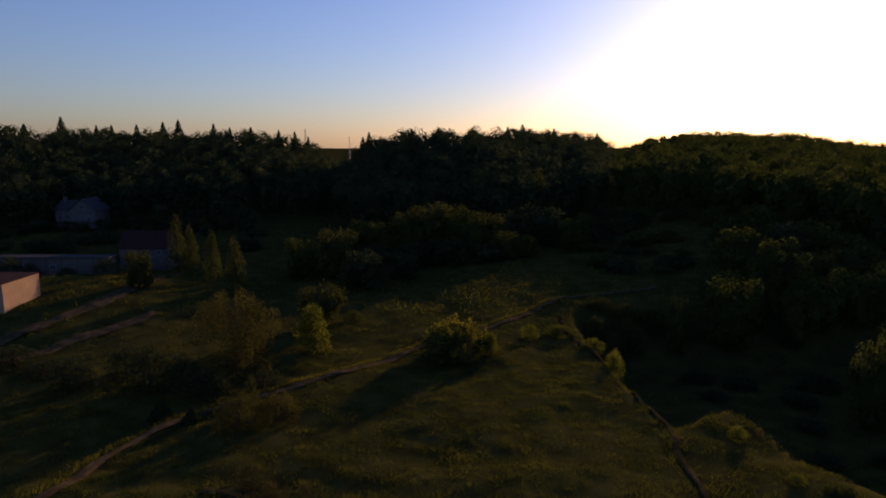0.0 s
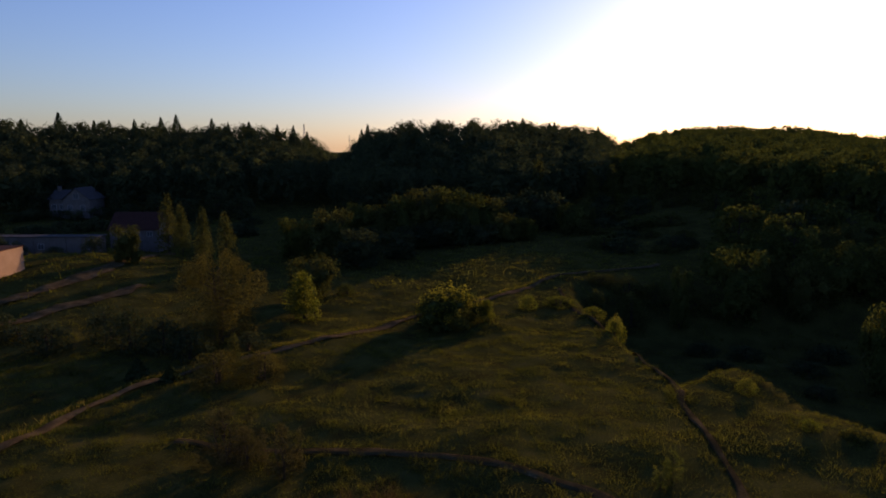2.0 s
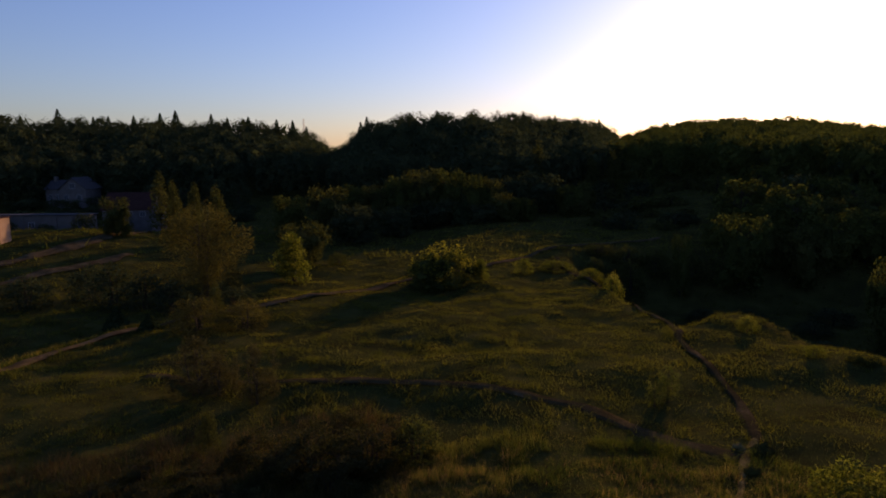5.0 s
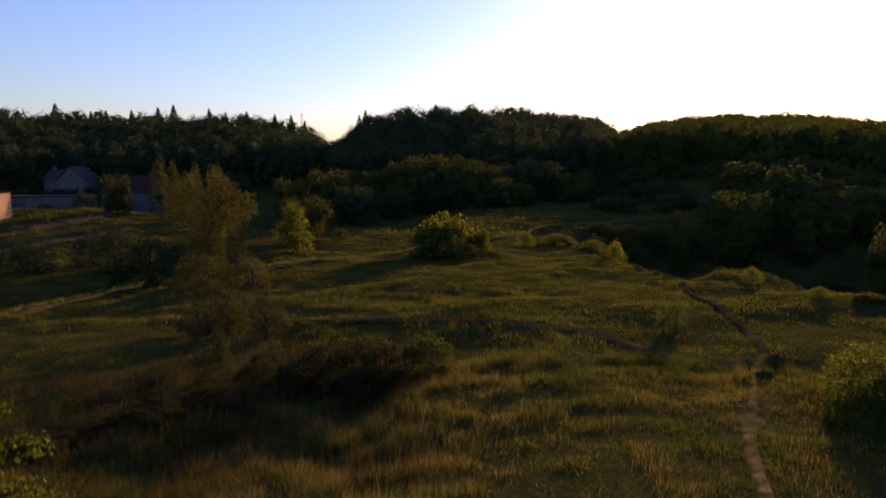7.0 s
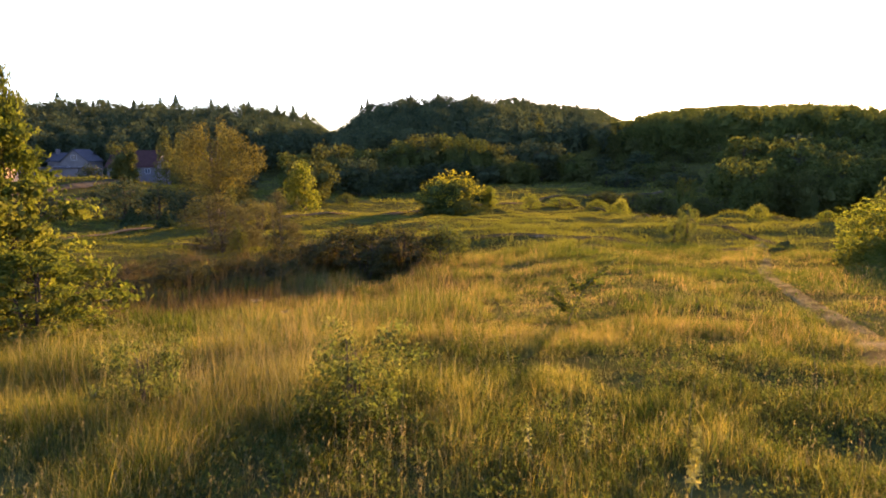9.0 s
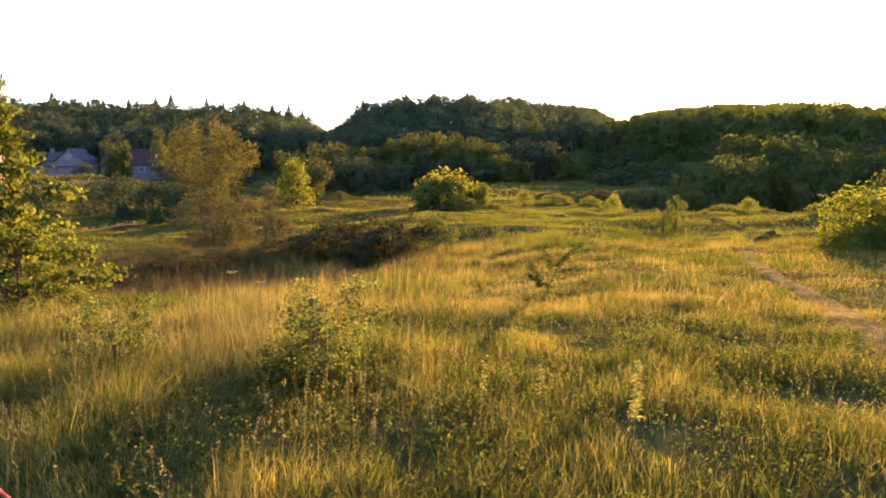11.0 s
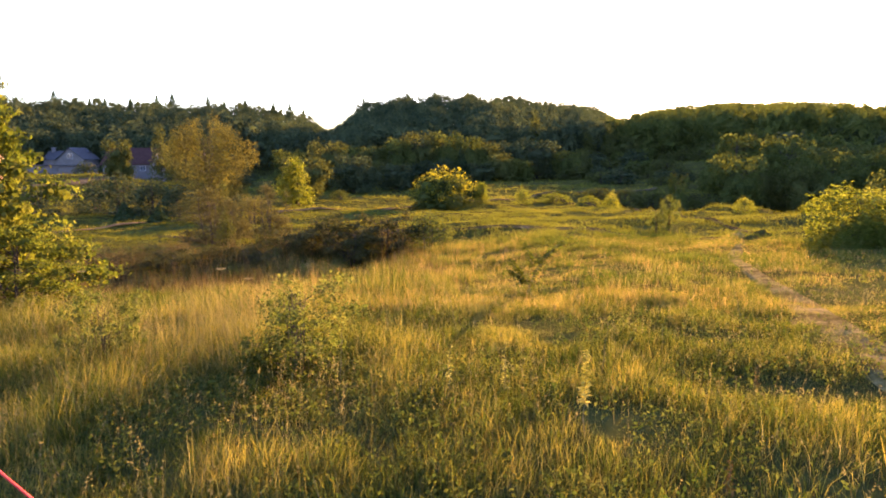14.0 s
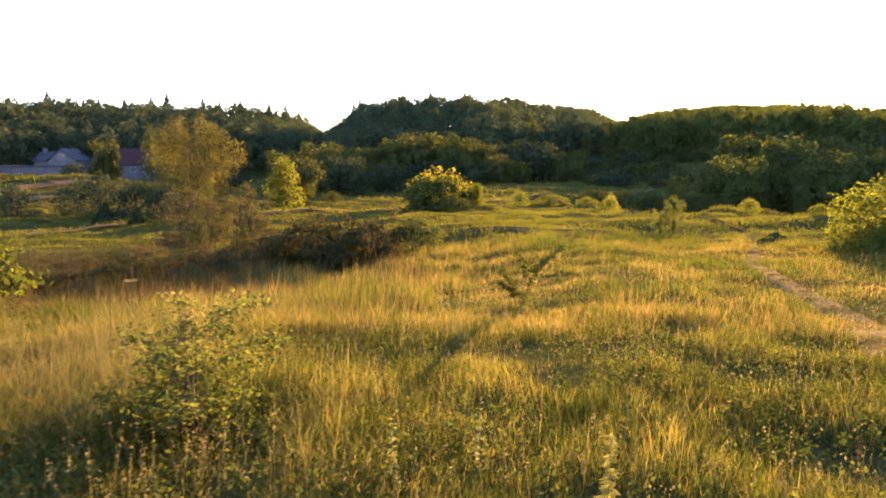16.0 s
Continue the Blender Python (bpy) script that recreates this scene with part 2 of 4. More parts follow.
def step(v, a, b):
    """0 below a, 1 above b, smooth between."""
    t = np.clip((v - a) / (b - a), 0, 1)
    return t * t * (3 - 2 * t)


def ground(x, y):
    """Height of the bare ground."""
    x, y = np.asarray(x, dtype=float), np.asarray(y, dtype=float)
    w, m, e = (np.interp(y, REACH, p) for p in (WEST, MID, EAST))
    tw, te = np.clip((-x - 2) / 14, 0, 1), np.clip((x + 2) / 9, 0, 1)
    tw, te = tw * tw * (3 - 2 * tw), te * te * (3 - 2 * te)
    near = m + (w - m) * tw + (e - m) * te
    near = near + bump_at(x, y, -62, 104, 4.3, 24, 26) + bump_at(x, y, 26, 53, 0.6, 4, 5.5) - bump_at(x, y, 1.5, 3.0, 0.15, 5.5, 1.9)
    rim = np.interp(x, RIM_X, RIM_Y)
    near = near - 7.0 * step(x, 19.2, 23.8) * step(y, rim, rim + 6.5) * step(-y, -106, -90) * step(-x, -84, -66)
    d = np.hypot(x, y)
    bear = np.where(y > 1, x / np.maximum(y, 1), np.sign(x) * 1.6)
    bear = np.clip(bear, -1.6, 1.6)
    e0, e1, top = (np.interp(bear, BEAR, p) for p in (EDGE, CREST, TOPS))
    e0 = e0 - np.clip((bear - 0.2) / 0.1, 0, 1) * 90
    s = np.clip((d - e0) / (e1 - e0), 0, 1)
    back = np.clip((d - e1 - 60) / 400, 0, 1)
    front = np.clip(y / 60, 0, 1)
    hill = (top - CANOPY + 4.5) * s * (1 - 0.7 * back) * front
    rough = (vnoise(x, y, 2.4, 0) - 0.5) * 0.40 + (vnoise(x, y, 7.0, 1) - 0.5) * 0.75
    near = near + ((vnoise(x, y, 0.85, 4) - 0.5) * 0.09 + (vnoise(x, y, 2.1, 5) - 0.5) * 0.06) * (1 - step(d, 12, 24))
    return near + hill + rough * np.clip((d - 10) / 22, 0.12, 1) + (vnoise(x, y, 40, 2) - 0.5) * np.clip((d - 60) / 60, 0, 2)


def on(x, y):
    return float(ground(x, y))


def make_land():
    """One sheet out to the horizon, finest ahead of the walk."""
    rings = np.concatenate([[0.0], np.geomspace(1.5, 120, 150), np.geomspace(124, 480, 60), np.geomspace(500, 4600, 24)])
    ahead = np.linspace(-46, 48, 285)
    behind = np.linspace(48, 314, 62)[1:-1]
    az = np.radians(np.concatenate([ahead, behind]))
    r, a = np.meshgrid(rings, az, indexing="ij")
    x, y = r * np.sin(a) + 1.0, r * np.cos(a)
    v = np.stack([x, y, ground(x, y)], -1).reshape(-1, 3)
    n, k = len(rings), len(az)
    i, j = np.meshgrid(np.arange(n - 1), np.arange(k), indexing="ij")
    j1 = (j + 1) % k
    f = np.stack([i * k + j, i * k + j1, (i + 1) * k + j1, (i + 1) * k + j], -1).reshape(-1, 4)[:, ::-1]
    ob = new("ground", mesh_idx("ground", v, f, M_GROUND, True))
    tagged(ob, "rough grassy meadow falling away to wooded hills", "ground", kind="structure")


make_land()


# ---- trodden paths ----
def curve_through(pts, step=0.5):
    """Smooth points along a run of plan points."""
    p = [Vector(q) for q in pts]
    p = [2 * p[0] - p[1]] + p + [2 * p[-1] - p[-2]]
    out = []
    for a, b, c, d in zip(p, p[1:], p[2:], p[3:]):
        n = max(2, int((c - b).length / step))
        for i in range(n):
            t = i / n
            out.append(0.5 * ((2 * b) + (c - a) * t + (2 * a - 5 * b + 4 * c - d) * t * t + (3 * b - a - 3 * c + d) * t ** 3))
    out.append(p[-2])
    return np.array([tuple(q) for q in out])


PATHS = []


def make_path(pts, width, label, lift=0.05, flare=0.0, bare=0.95, material=M_TRACK):
    c = curve_through(pts)
    t = np.gradient(c, axis=0)
    t /= np.linalg.norm(t, axis=1)[:, None]
    side = np.stack([-t[:, 1], t[:, 0]], 1)
    PATHS.append((c, width * bare))
    cols = []
    for k, u in enumerate(np.linspace(-0.5, 0.5, 7)):
        w = width * (0.55 + 0.9 * vnoise(c[:, 0], c[:, 1] + 40, 2.3, 2)) * (1 + flare * np.clip((17 - c[:, 1]) / 8, 0, 1)) * (1 + 0.5 * (vnoise(c[:, 0] + 9 * k, c[:, 1], 1.7, 3) - 0.5))
        q = c + side * (u * w)[:, None]
        z = ground(q[:, 0], q[:, 1]) + lift + 0.17 * step(q[:, 1], 25, 50) - 0.09 * abs(u) ** 2 * 4 * (abs(u) > 0.4)
        cols.append(np.column_stack([q, z]))
    v = np.stack(cols, 1)
    n = len(c)
    i, j = np.meshgrid(np.arange(n - 1), np.arange(6), indexing="ij")
    f = np.stack([i * 7 + j, (i + 1) * 7 + j, (i + 1) * 7 + j + 1, i * 7 + j + 1], -1).reshape(-1, 4)
    ob = new("path", mesh_idx("path", v.reshape(-1, 3), f, material, True))
    tagged(ob, label, "path", kind="structure")


EARTH = "narrow trodden earth path through the meadow grass"
make_path([(-31, 38), (-28.8, 43.4), (-28.2, 50), (-25.7, 56.4), (-20.9, 61.3), (-14.1, 67.6), (-7.3, 75.9), (-2.6, 82.1), (6.3, 90.4), (15.5, 102.2), (22.5, 109.3), (30, 113), (40, 117)], 1.1, "pale trodden earth track along the foot of the meadow", bare=1.15)
make_path([(18.5, 98), (18.0, 86.6), (19.8, 74.7), (20.1, 64), (20.1, 52.7), (19.2, 48.8), (18.7, 44), (18.3, 41), (17.5, 35.4), (16, 30.4)], 0.65, EARTH, bare=1.0, material=M_DARKEARTH)
make_path([(16, 30.6), (14.6, 28.6), (12.4, 24.3), (10.6, 20.8), (9.15, 17), (8.35, 14.5), (7.7, 12), (7.0, 10.2), (6.5, 8.6), (6.2, 5), (6.1, 0), (6.0, -8)], 0.40, EARTH, flare=1.5, bare=0.62, material=M_PATH)
make_path([(-18, 44.2), (-16.6, 44.0), (-12.2, 42.8), (-8, 41.9), (-4.5, 41.4), (-1.0, 40.6), (1.9, 39.9), (4.5, 38.3), (7.5, 36), (9.8, 34), (12.2, 31), (14.4, 28.6)], 0.95, EARTH, bare=1.1, material=M_DARKEARTH)
make_path([(-60, 62), (-51, 74), (-48.2, 80.5), (-44.8, 86.3), (-42.8, 92)], 2.0, "grey gravel track beside the houses")
make_path([(-64, 70), (-57.4, 79.6), (-53.7, 88.5), (-51.7, 99), (-52.5, 112), (-53.5, 128)], 2.4, "grey gravel drive leading to the houses")


def beside_paths(x, y):
    """How far each place lies from the nearest path's edge."""
    out = np.full(len(x), 9.0)
    for c, w in PATHS:
        lo, hi = c.min(0) - 4, c.max(0) + 4
        near = np.where((x > lo[0]) & (x < hi[0]) & (y > lo[1]) & (y < hi[1]))[0]
        for k in range(0, len(near), 20000):
            q = near[k:k + 20000]
            d = np.hypot(x[q][:, None] - c[None, ::2, 0], y[q][:, None] - c[None, ::2, 1]).min(1)
            out[q] = np.minimum(out[q], d - w * 0.5 * (0.55 + 0.8 * vnoise(x[q], y[q], 0.6, 4)))
    return out


# ---- trees ----
def unit(v):
    return v / np.maximum(np.linalg.norm(v, axis=-1, keepdims=True), 1e-6)


def leaves(points, outward, size, r, droop=0.0):
    """Pointed four-cornered leaves or sprays at points, facing roughly outward."""
    n = len(points)
    nrm = unit(outward + r.normal(0, 0.75, (n, 3)))
    a = unit(np.cross(nrm, r.normal(0, 1, (n, 3))))
    a[:, 2] -= droop
    a = unit(a)
    b = unit(np.cross(nrm, a))
    s = (size * r.uniform(0.55, 1.35, n))[:, None]
    bend = nrm * s * 0.18
    return np.stack([points - a * s * 0.55, points + b * s * 0.32 + bend, points + a * s * 0.6, points - b * s * 0.32 + bend], 1)


def blob_leaves(blobs, count, size, r, shell=0.35):
    """Leaves over the outer part of a heap of ellipsoids (cx, cy, cz, rx, ry, rz)."""
    blobs = np.array(blobs, dtype=float)
    area = (blobs[:, 3] * blobs[:, 4] + blobs[:, 3] * blobs[:, 5] + blobs[:, 4] * blobs[:, 5])
    which = r.choice(len(blobs), count, p=area / area.sum())
    w = unit(r.normal(0, 1, (count, 3)))
    lump = 1 + 0.22 * np.sin(w[:, 0] * 7 + which) * np.sin(w[:, 1] * 6 + 2 * which) + 0.12 * np.sin(w[:, 2] * 11 + which)
    rad = (1 - shell * r.random(count) ** 1.5) * lump
    p = blobs[which, :3] + w * blobs[which, 3:] * rad[:, None]
    return leaves(p, w, size, r), p


def limb(v, f, a, b, ra, rb, sides=5):
    """A tapered round limb from a to b."""
    a, b = Vector(a), Vector(b)
    q = (b - a).to_track_quat("Z", "Y")
    base = len(v)
    for c, rad in ((a, ra), (b, rb)):
        for i in range(sides):
            t = 2 * math.pi * i / sides
            v.append(tuple(c + q @ Vector((rad * math.cos(t), rad * math.sin(t), 0))))
    for i in range(sides):
        f.append((base + i, base + (i + 1) % sides, base + sides + (i + 1) % sides, base + sides + i))


def trunk_mesh(blobs, foot, rad, lead, r, stems=1):
    """Trunk or stems from the foot with limbs into every clump of the crown; all in unit height."""
    v, f = [], []
    for s in range(stems):
        ox, oy = (r.normal(0, foot), r.normal(0, foot)) if stems > 1 else (0, 0)
        pts = [(ox, oy, -0.03), (ox * 1.2 + r.normal(0, 0.01), oy * 1.2, lead * 0.35), (ox * 1.6 + r.normal(0, 0.02), oy * 1.6, lead * 0.7), (ox * 2 + r.normal(0, 0.02), oy * 2, lead)]
        rr = [rad * 1.35, rad, rad * 0.65, rad * 0.2]
        for i in range(3):
            limb(v, f, pts[i], pts[i + 1], rr[i], rr[i + 1])
        for n, b in enumerate(blobs):
            if n % stems == s:
                h = min(max(b[2] - 0.18, 0.08), lead * 0.8) / lead
                i = min(int(h * 3), 2)
                st = Vector(pts[i]).lerp(Vector(pts[i + 1]), min(1, max(0, h * 3 - i)))
                limb(v, f, st, (b[0], b[1], b[2]), rad * 0.4, rad * 0.1, 4)
    return mesh_idx("trunk", v, f, M_BARK, True)


def crown_blobs(kind, r):
    """Clumps of a crown in a tree of height 1 and width about 1."""
    out = []
    if kind == "round":
        out.append((0, 0, 0.38, 0.37, 0.37, 0.56))
        for i in range(26):
            t, h = i * 2.4 + r.random(), 0.10 + 0.80 * ((i * 0.7549) % 1)
            k = 0.36 * math.sqrt(max(0.0, 1 - ((h - 0.47) / 0.47) ** 2)) * r.uniform(0.85, 1.1)
            w = r.uniform(0.10, 0.17)
            out.append((math.cos(t) * k, math.sin(t) * k, h, w, w, w * r.uniform(0.8, 1.2)))
    elif kind == "upright":
        for i in range(14):
            t, h = i * 2.4 + r.random(), 0.16 + 0.72 * i / 13
            k = 0.28 * (1.05 - h) * r.uniform(0.5, 1.1)
            w = 0.10 + 0.17 * (1 - h)
            out.append((math.cos(t) * k, math.sin(t) * k, h, w, w, r.uniform(0.12, 0.2)))
    elif kind == "birch":
        out.append((0, 0, 0.46, 0.36, 0.36, 0.40))
        for i in range(40):
            t, h = i * 2.4 + r.random(), 0.08 + 0.80 * ((i * 0.7549) % 1)
            k = 0.40 * min(1.0, 0.72 + 1.2 * h, 2.4 * (1.05 - h)) * r.uniform(0.8, 1.08)
            w = r.uniform(0.075, 0.125)
            out.append((math.cos(t) * k, math.sin(t) * k, h, w, w, r.uniform(0.10, 0.17)))
        for x, y, h in ((-0.10, 0.0, 0.90), (0.10, 0.05, 0.86), (0.26, -0.04, 0.80), (-0.24, 0.06, 0.78), (0.0, -0.12, 0.84)):
            out.append((x, y, h, 0.07, 0.07, 0.12))
    elif kind == "ash":
        for i in range(46):
            t, h = i * 2.4 + r.normal(0, 0.2), 0.06 + 0.9 * (i / 45) ** 0.8
            k = (0.44 * (1 - h) ** 0.7 + 0.05) * r.uniform(0.45, 1.1)
            w = r.uniform(0.07, 0.13)
            out.append((math.cos(t) * k, math.sin(t) * k, h, w, w, w * 0.5))
    elif kind == "open":
        for i in range(40):
            t, h = i * 2.4 + r.random(), 0.12 + 0.8 * r.random()
            k = 0.40 * math.sqrt(r.random()) * (1.15 - 0.6 * abs(h - 0.45))
            w = r.uniform(0.09, 0.17)
            out.append((math.cos(t) * k, math.sin(t) * k, h, w, w, w * 0.8))
    elif kind == "bush":
        out.append((0, 0, 0.12, 0.40, 0.40, 0.62))
        for i in range(11):
            t, k, w = i * 0.571 + r.normal(0, 0.1), r.uniform(0.33, 0.4), r.uniform(0.09, 0.14)
            out.append((math.cos(t) * k, math.sin(t) * k, r.uniform(0.06, 0.16), w, w, r.uniform(0.1, 0.16)))
        for i in range(24):
            t, k = i * 2.4 + r.random(), 0.42 * math.sqrt(i / 23)
            h = 0.08 + 0.68 * math.sqrt(max(0.0, 1 - (k / 0.44) ** 2)) * r.uniform(0.75, 1.08)
            w = r.uniform(0.09, 0.16)
            out.append((math.cos(t) * k, math.sin(t) * k, h, w, w, r.uniform(0.12, 0.2)))
    return out


PROTO = {}
LOOKS = {
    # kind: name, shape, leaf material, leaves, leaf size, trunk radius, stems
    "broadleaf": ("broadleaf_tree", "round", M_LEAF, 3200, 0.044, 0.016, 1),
    "darktree": ("broadleaf_tree", "round", M_WOOD_LEAF, 2900, 0.045, 0.016, 1),
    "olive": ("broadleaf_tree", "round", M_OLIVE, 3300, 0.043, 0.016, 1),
    "poplar": ("young_birch_tree", "upright", M_OLIVE, 2800, 0.036, 0.016, 1),
    "rust": ("birch_tree", "birch", M_RUST, 24000, 0.0145, 0.010, 5),
    "lime": ("young_willow_tree", "upright", M_LIME, 5000, 0.033, 0.012, 3),
    "bush": ("bush", "bush", M_LEAF, 2000, 0.052, 0.012, 5),
    "darkbush": ("bush", "bush", M_WOOD_LEAF, 2000, 0.052, 0.012, 5),
    "rustbush": ("bush", "bush", M_RUST, 5200, 0.028, 0.012, 5),
    "limebush": ("bush", "bush", M_LEAF, 7000, 0.034, 0.012, 5),
    "fartree": ("broadleaf_tree", "round", M_WOOD_LEAF, 1050, 0.08, 0.016, 1),
    "fargreen": ("broadleaf_tree", "round", M_LEAF, 1050, 0.08, 0.016, 1),
    "farbush": ("bush", "bush", M_OLIVE, 800, 0.085, 0.012, 4),
    "fardark": ("bush", "bush", M_WOOD_LEAF, 800, 0.085, 0.012, 4),
    "nearbush": ("bush", "bush", M_LIME, 9000, 0.028, 0.004, 7),
    # olivebush with lighter leaves: the backlight is put into their colour
    "palebush": ("bush", "bush", M_LIME, 2400, 0.045, 0.012, 5),
    "tangle": ("bush", "open", M_BRAMBLE, 3600, 0.036, 0.010, 7),
    "thinrust": ("small_willow_tree", "open", M_WILLOW, 6500, 0.024, 0.010, 5),
    "shrub": ("shrub", "open", M_SHRUB, 5600, 0.026, 0.006, 7),
    "ash": ("young_ash_tree", "ash", M_ASH, 12500, 0.0225, 0.010, 3),
    "olivebush": ("bush", "bush", M_OLIVE, 2000, 0.052, 0.012, 5),
}


def thing(name, m, label, category, group=""):
    root = new(name)
    root.empty_display_size = 0.3
    root.matrix_basis = m
    return tagged(root, label, category, group)


def cores(blobs, scale, r):
    """Solid balls added unseen, one inside every clump given, to block light so that a crown shades itself."""
    u = np.array([-1.0, 0.0, 1.0])
    quads = []
    for axis in range(3):
        for sign in (-1.0, 1.0):
            for i in range(2):
                for j in range(2):
                    q = [(u[i], u[j]), (u[i + 1], u[j]), (u[i + 1], u[j + 1]), (u[i], u[j + 1])]
                    quads.append([np.roll([sign, a, b], axis) for a, b in (q if sign > 0 else q[::-1])])
    ball = unit(np.array(quads))
    b = np.array(blobs, dtype=float)
    jolt = r.uniform(0.85, 1.1, (len(b), 1, 1, 1))
    return (b[:, None, None, :3] + ball[None] * b[:, None, None, 3:] * scale * jolt).reshape(-1, 4, 3)


def build_tree(kind, m, label, category, group, variant):
    name, shape, mat, count, size, rad, stems = LOOKS[kind]
    r = np.random.default_rng(sum(map(ord, kind)) + 31 * variant)
    blobs = crown_blobs(shape, r)
    root = thing(name, m, label, category, group)
    q, _ = blob_leaves(blobs, count, size, r, 0.95 if shape in ("open", "ash") else 0.35)
    if kind in ("broadleaf", "darktree", "olive", "limebush", "nearbush"):
        q = np.concatenate([q, cores(blobs[:1] if kind == "nearbush" else blobs[:1] + blobs[1::2], 0.62, r)])
    part("trunk", trunk_mesh(blobs, 0.03, rad, 0.8, r, stems), None, root, "grey-brown bark")
    part("crown", mesh_np("crown", q, 4, mat), None, root)
    if kind == "limebush":
        # upper shoots in a brighter colour carry the bush's backlit glow
        t, k, h = r.uniform(0, 2 * math.pi, 110), 0.46 * np.sqrt(r.random(110)), r.uniform(0.18, 0.42, 110)
        foot = 0.78 - 2.2 * k ** 2
        u = r.random((110, 22))
        p = np.stack([(np.cos(t) * k)[:, None] + r.normal(0, 0.012, u.shape), (np.sin(t) * k)[:, None] + r.normal(0, 0.012, u.shape), (foot - 0.12)[:, None] + h[:, None] * u], -1).reshape(-1, 3)
        part("new_growth", mesh_np("new_growth", leaves(p, np.tile([0, 0, 0.3], (len(p), 1)), 0.030, r), 4, M_GLOWSHOOT), None, root, "yellow-green upright shoots, backlit glow in their colour")
    return root


def plant(kind, x, y, top, width, label, category="tree", group="", turn=None, base=None, variants=2):
    """A tree or bush on the ground whose top lies at that height above sea of the plan."""
    z = on(x, y) - 0.05 if base is None else base
    h = max(top - z, 0.4)
    turn = (x * 37 + y * 61) % 360 if turn is None else turn
    v = int(abs(x * 7 + y * 3)) % variants
    size = Vector((width, width, h))
    if (kind, v) not in PROTO:
        m = Matrix.LocRotScale((x, y, z), Euler((0, 0, radians(turn))), size)
        PROTO[kind, v] = (build_tree(kind, m, label, category, group, v), size)
        return PROTO[kind, v][0]
    ob, s0 = PROTO[kind, v]
    m = Matrix.LocRotScale((x, y, z), Euler((0, 0, radians(turn))), Vector((size[i] / s0[i] for i in range(3))))
    return tagged(copy_thing(ob, m), label, category, group)


def spruce_mesh(r, tiers=24):
    """Drooping tiers of needle sprays round a pointed axis, height 1, width 1."""
    pts, out, sizes = [], [], []
    for i in range(tiers):
        h = 0.1 + 0.9 * i / tiers
        k = 0.5 * (1 - h) ** 0.9 + 0.006
        n = int(20 + 44 * (1 - h))
        t = r.uniform(0, 2 * math.pi, n)
        q = k * np.sqrt(r.uniform(0.1, 1.1, n))
        pts.append(np.stack([np.cos(t) * q, np.sin(t) * q, h - q * 0.12 + r.normal(0, 0.010, n)], 1))
        out.append(np.stack([np.cos(t), np.sin(t), np.full(n, 0.5)], 1))
        sizes.append(np.full(n, 0.045 + 0.10 * (1 - h)))
    return leaves(np.concatenate(pts), np.concatenate(out), np.concatenate(sizes), r, 0.2)


def spruce(x, y, top, width, label, group=""):
    z = on(x, y) - 0.05
    h = max(top - z, 0.6)
    size = Vector((width * 2.0, width * 2.0, h))
    if "spruce" not in PROTO:
        r = np.random.default_rng(5)
        root = thing("spruce_tree", Matrix.LocRotScale((x, y, z), None, size), label, "tree", group)
        v, f = [], []
        limb(v, f, (0, 0, -0.02), (0, 0, 0.95), 0.02, 0.004)
        part("trunk", mesh_idx("trunk", v, f, M_BARK, True), None, root)
        part("crown", mesh_np("crown", spruce_mesh(r), 4, M_NEEDLE), None, root)
        PROTO["spruce"] = (root, size)
        return root
    ob, s0 = PROTO["spruce"]
    m = Matrix.LocRotScale((x, y, z), Euler((0, 0, x * 3.1)), Vector((size[i] / s0[i] for i in range(3))))
    return tagged(copy_thing(ob, m), label, "tree", group)


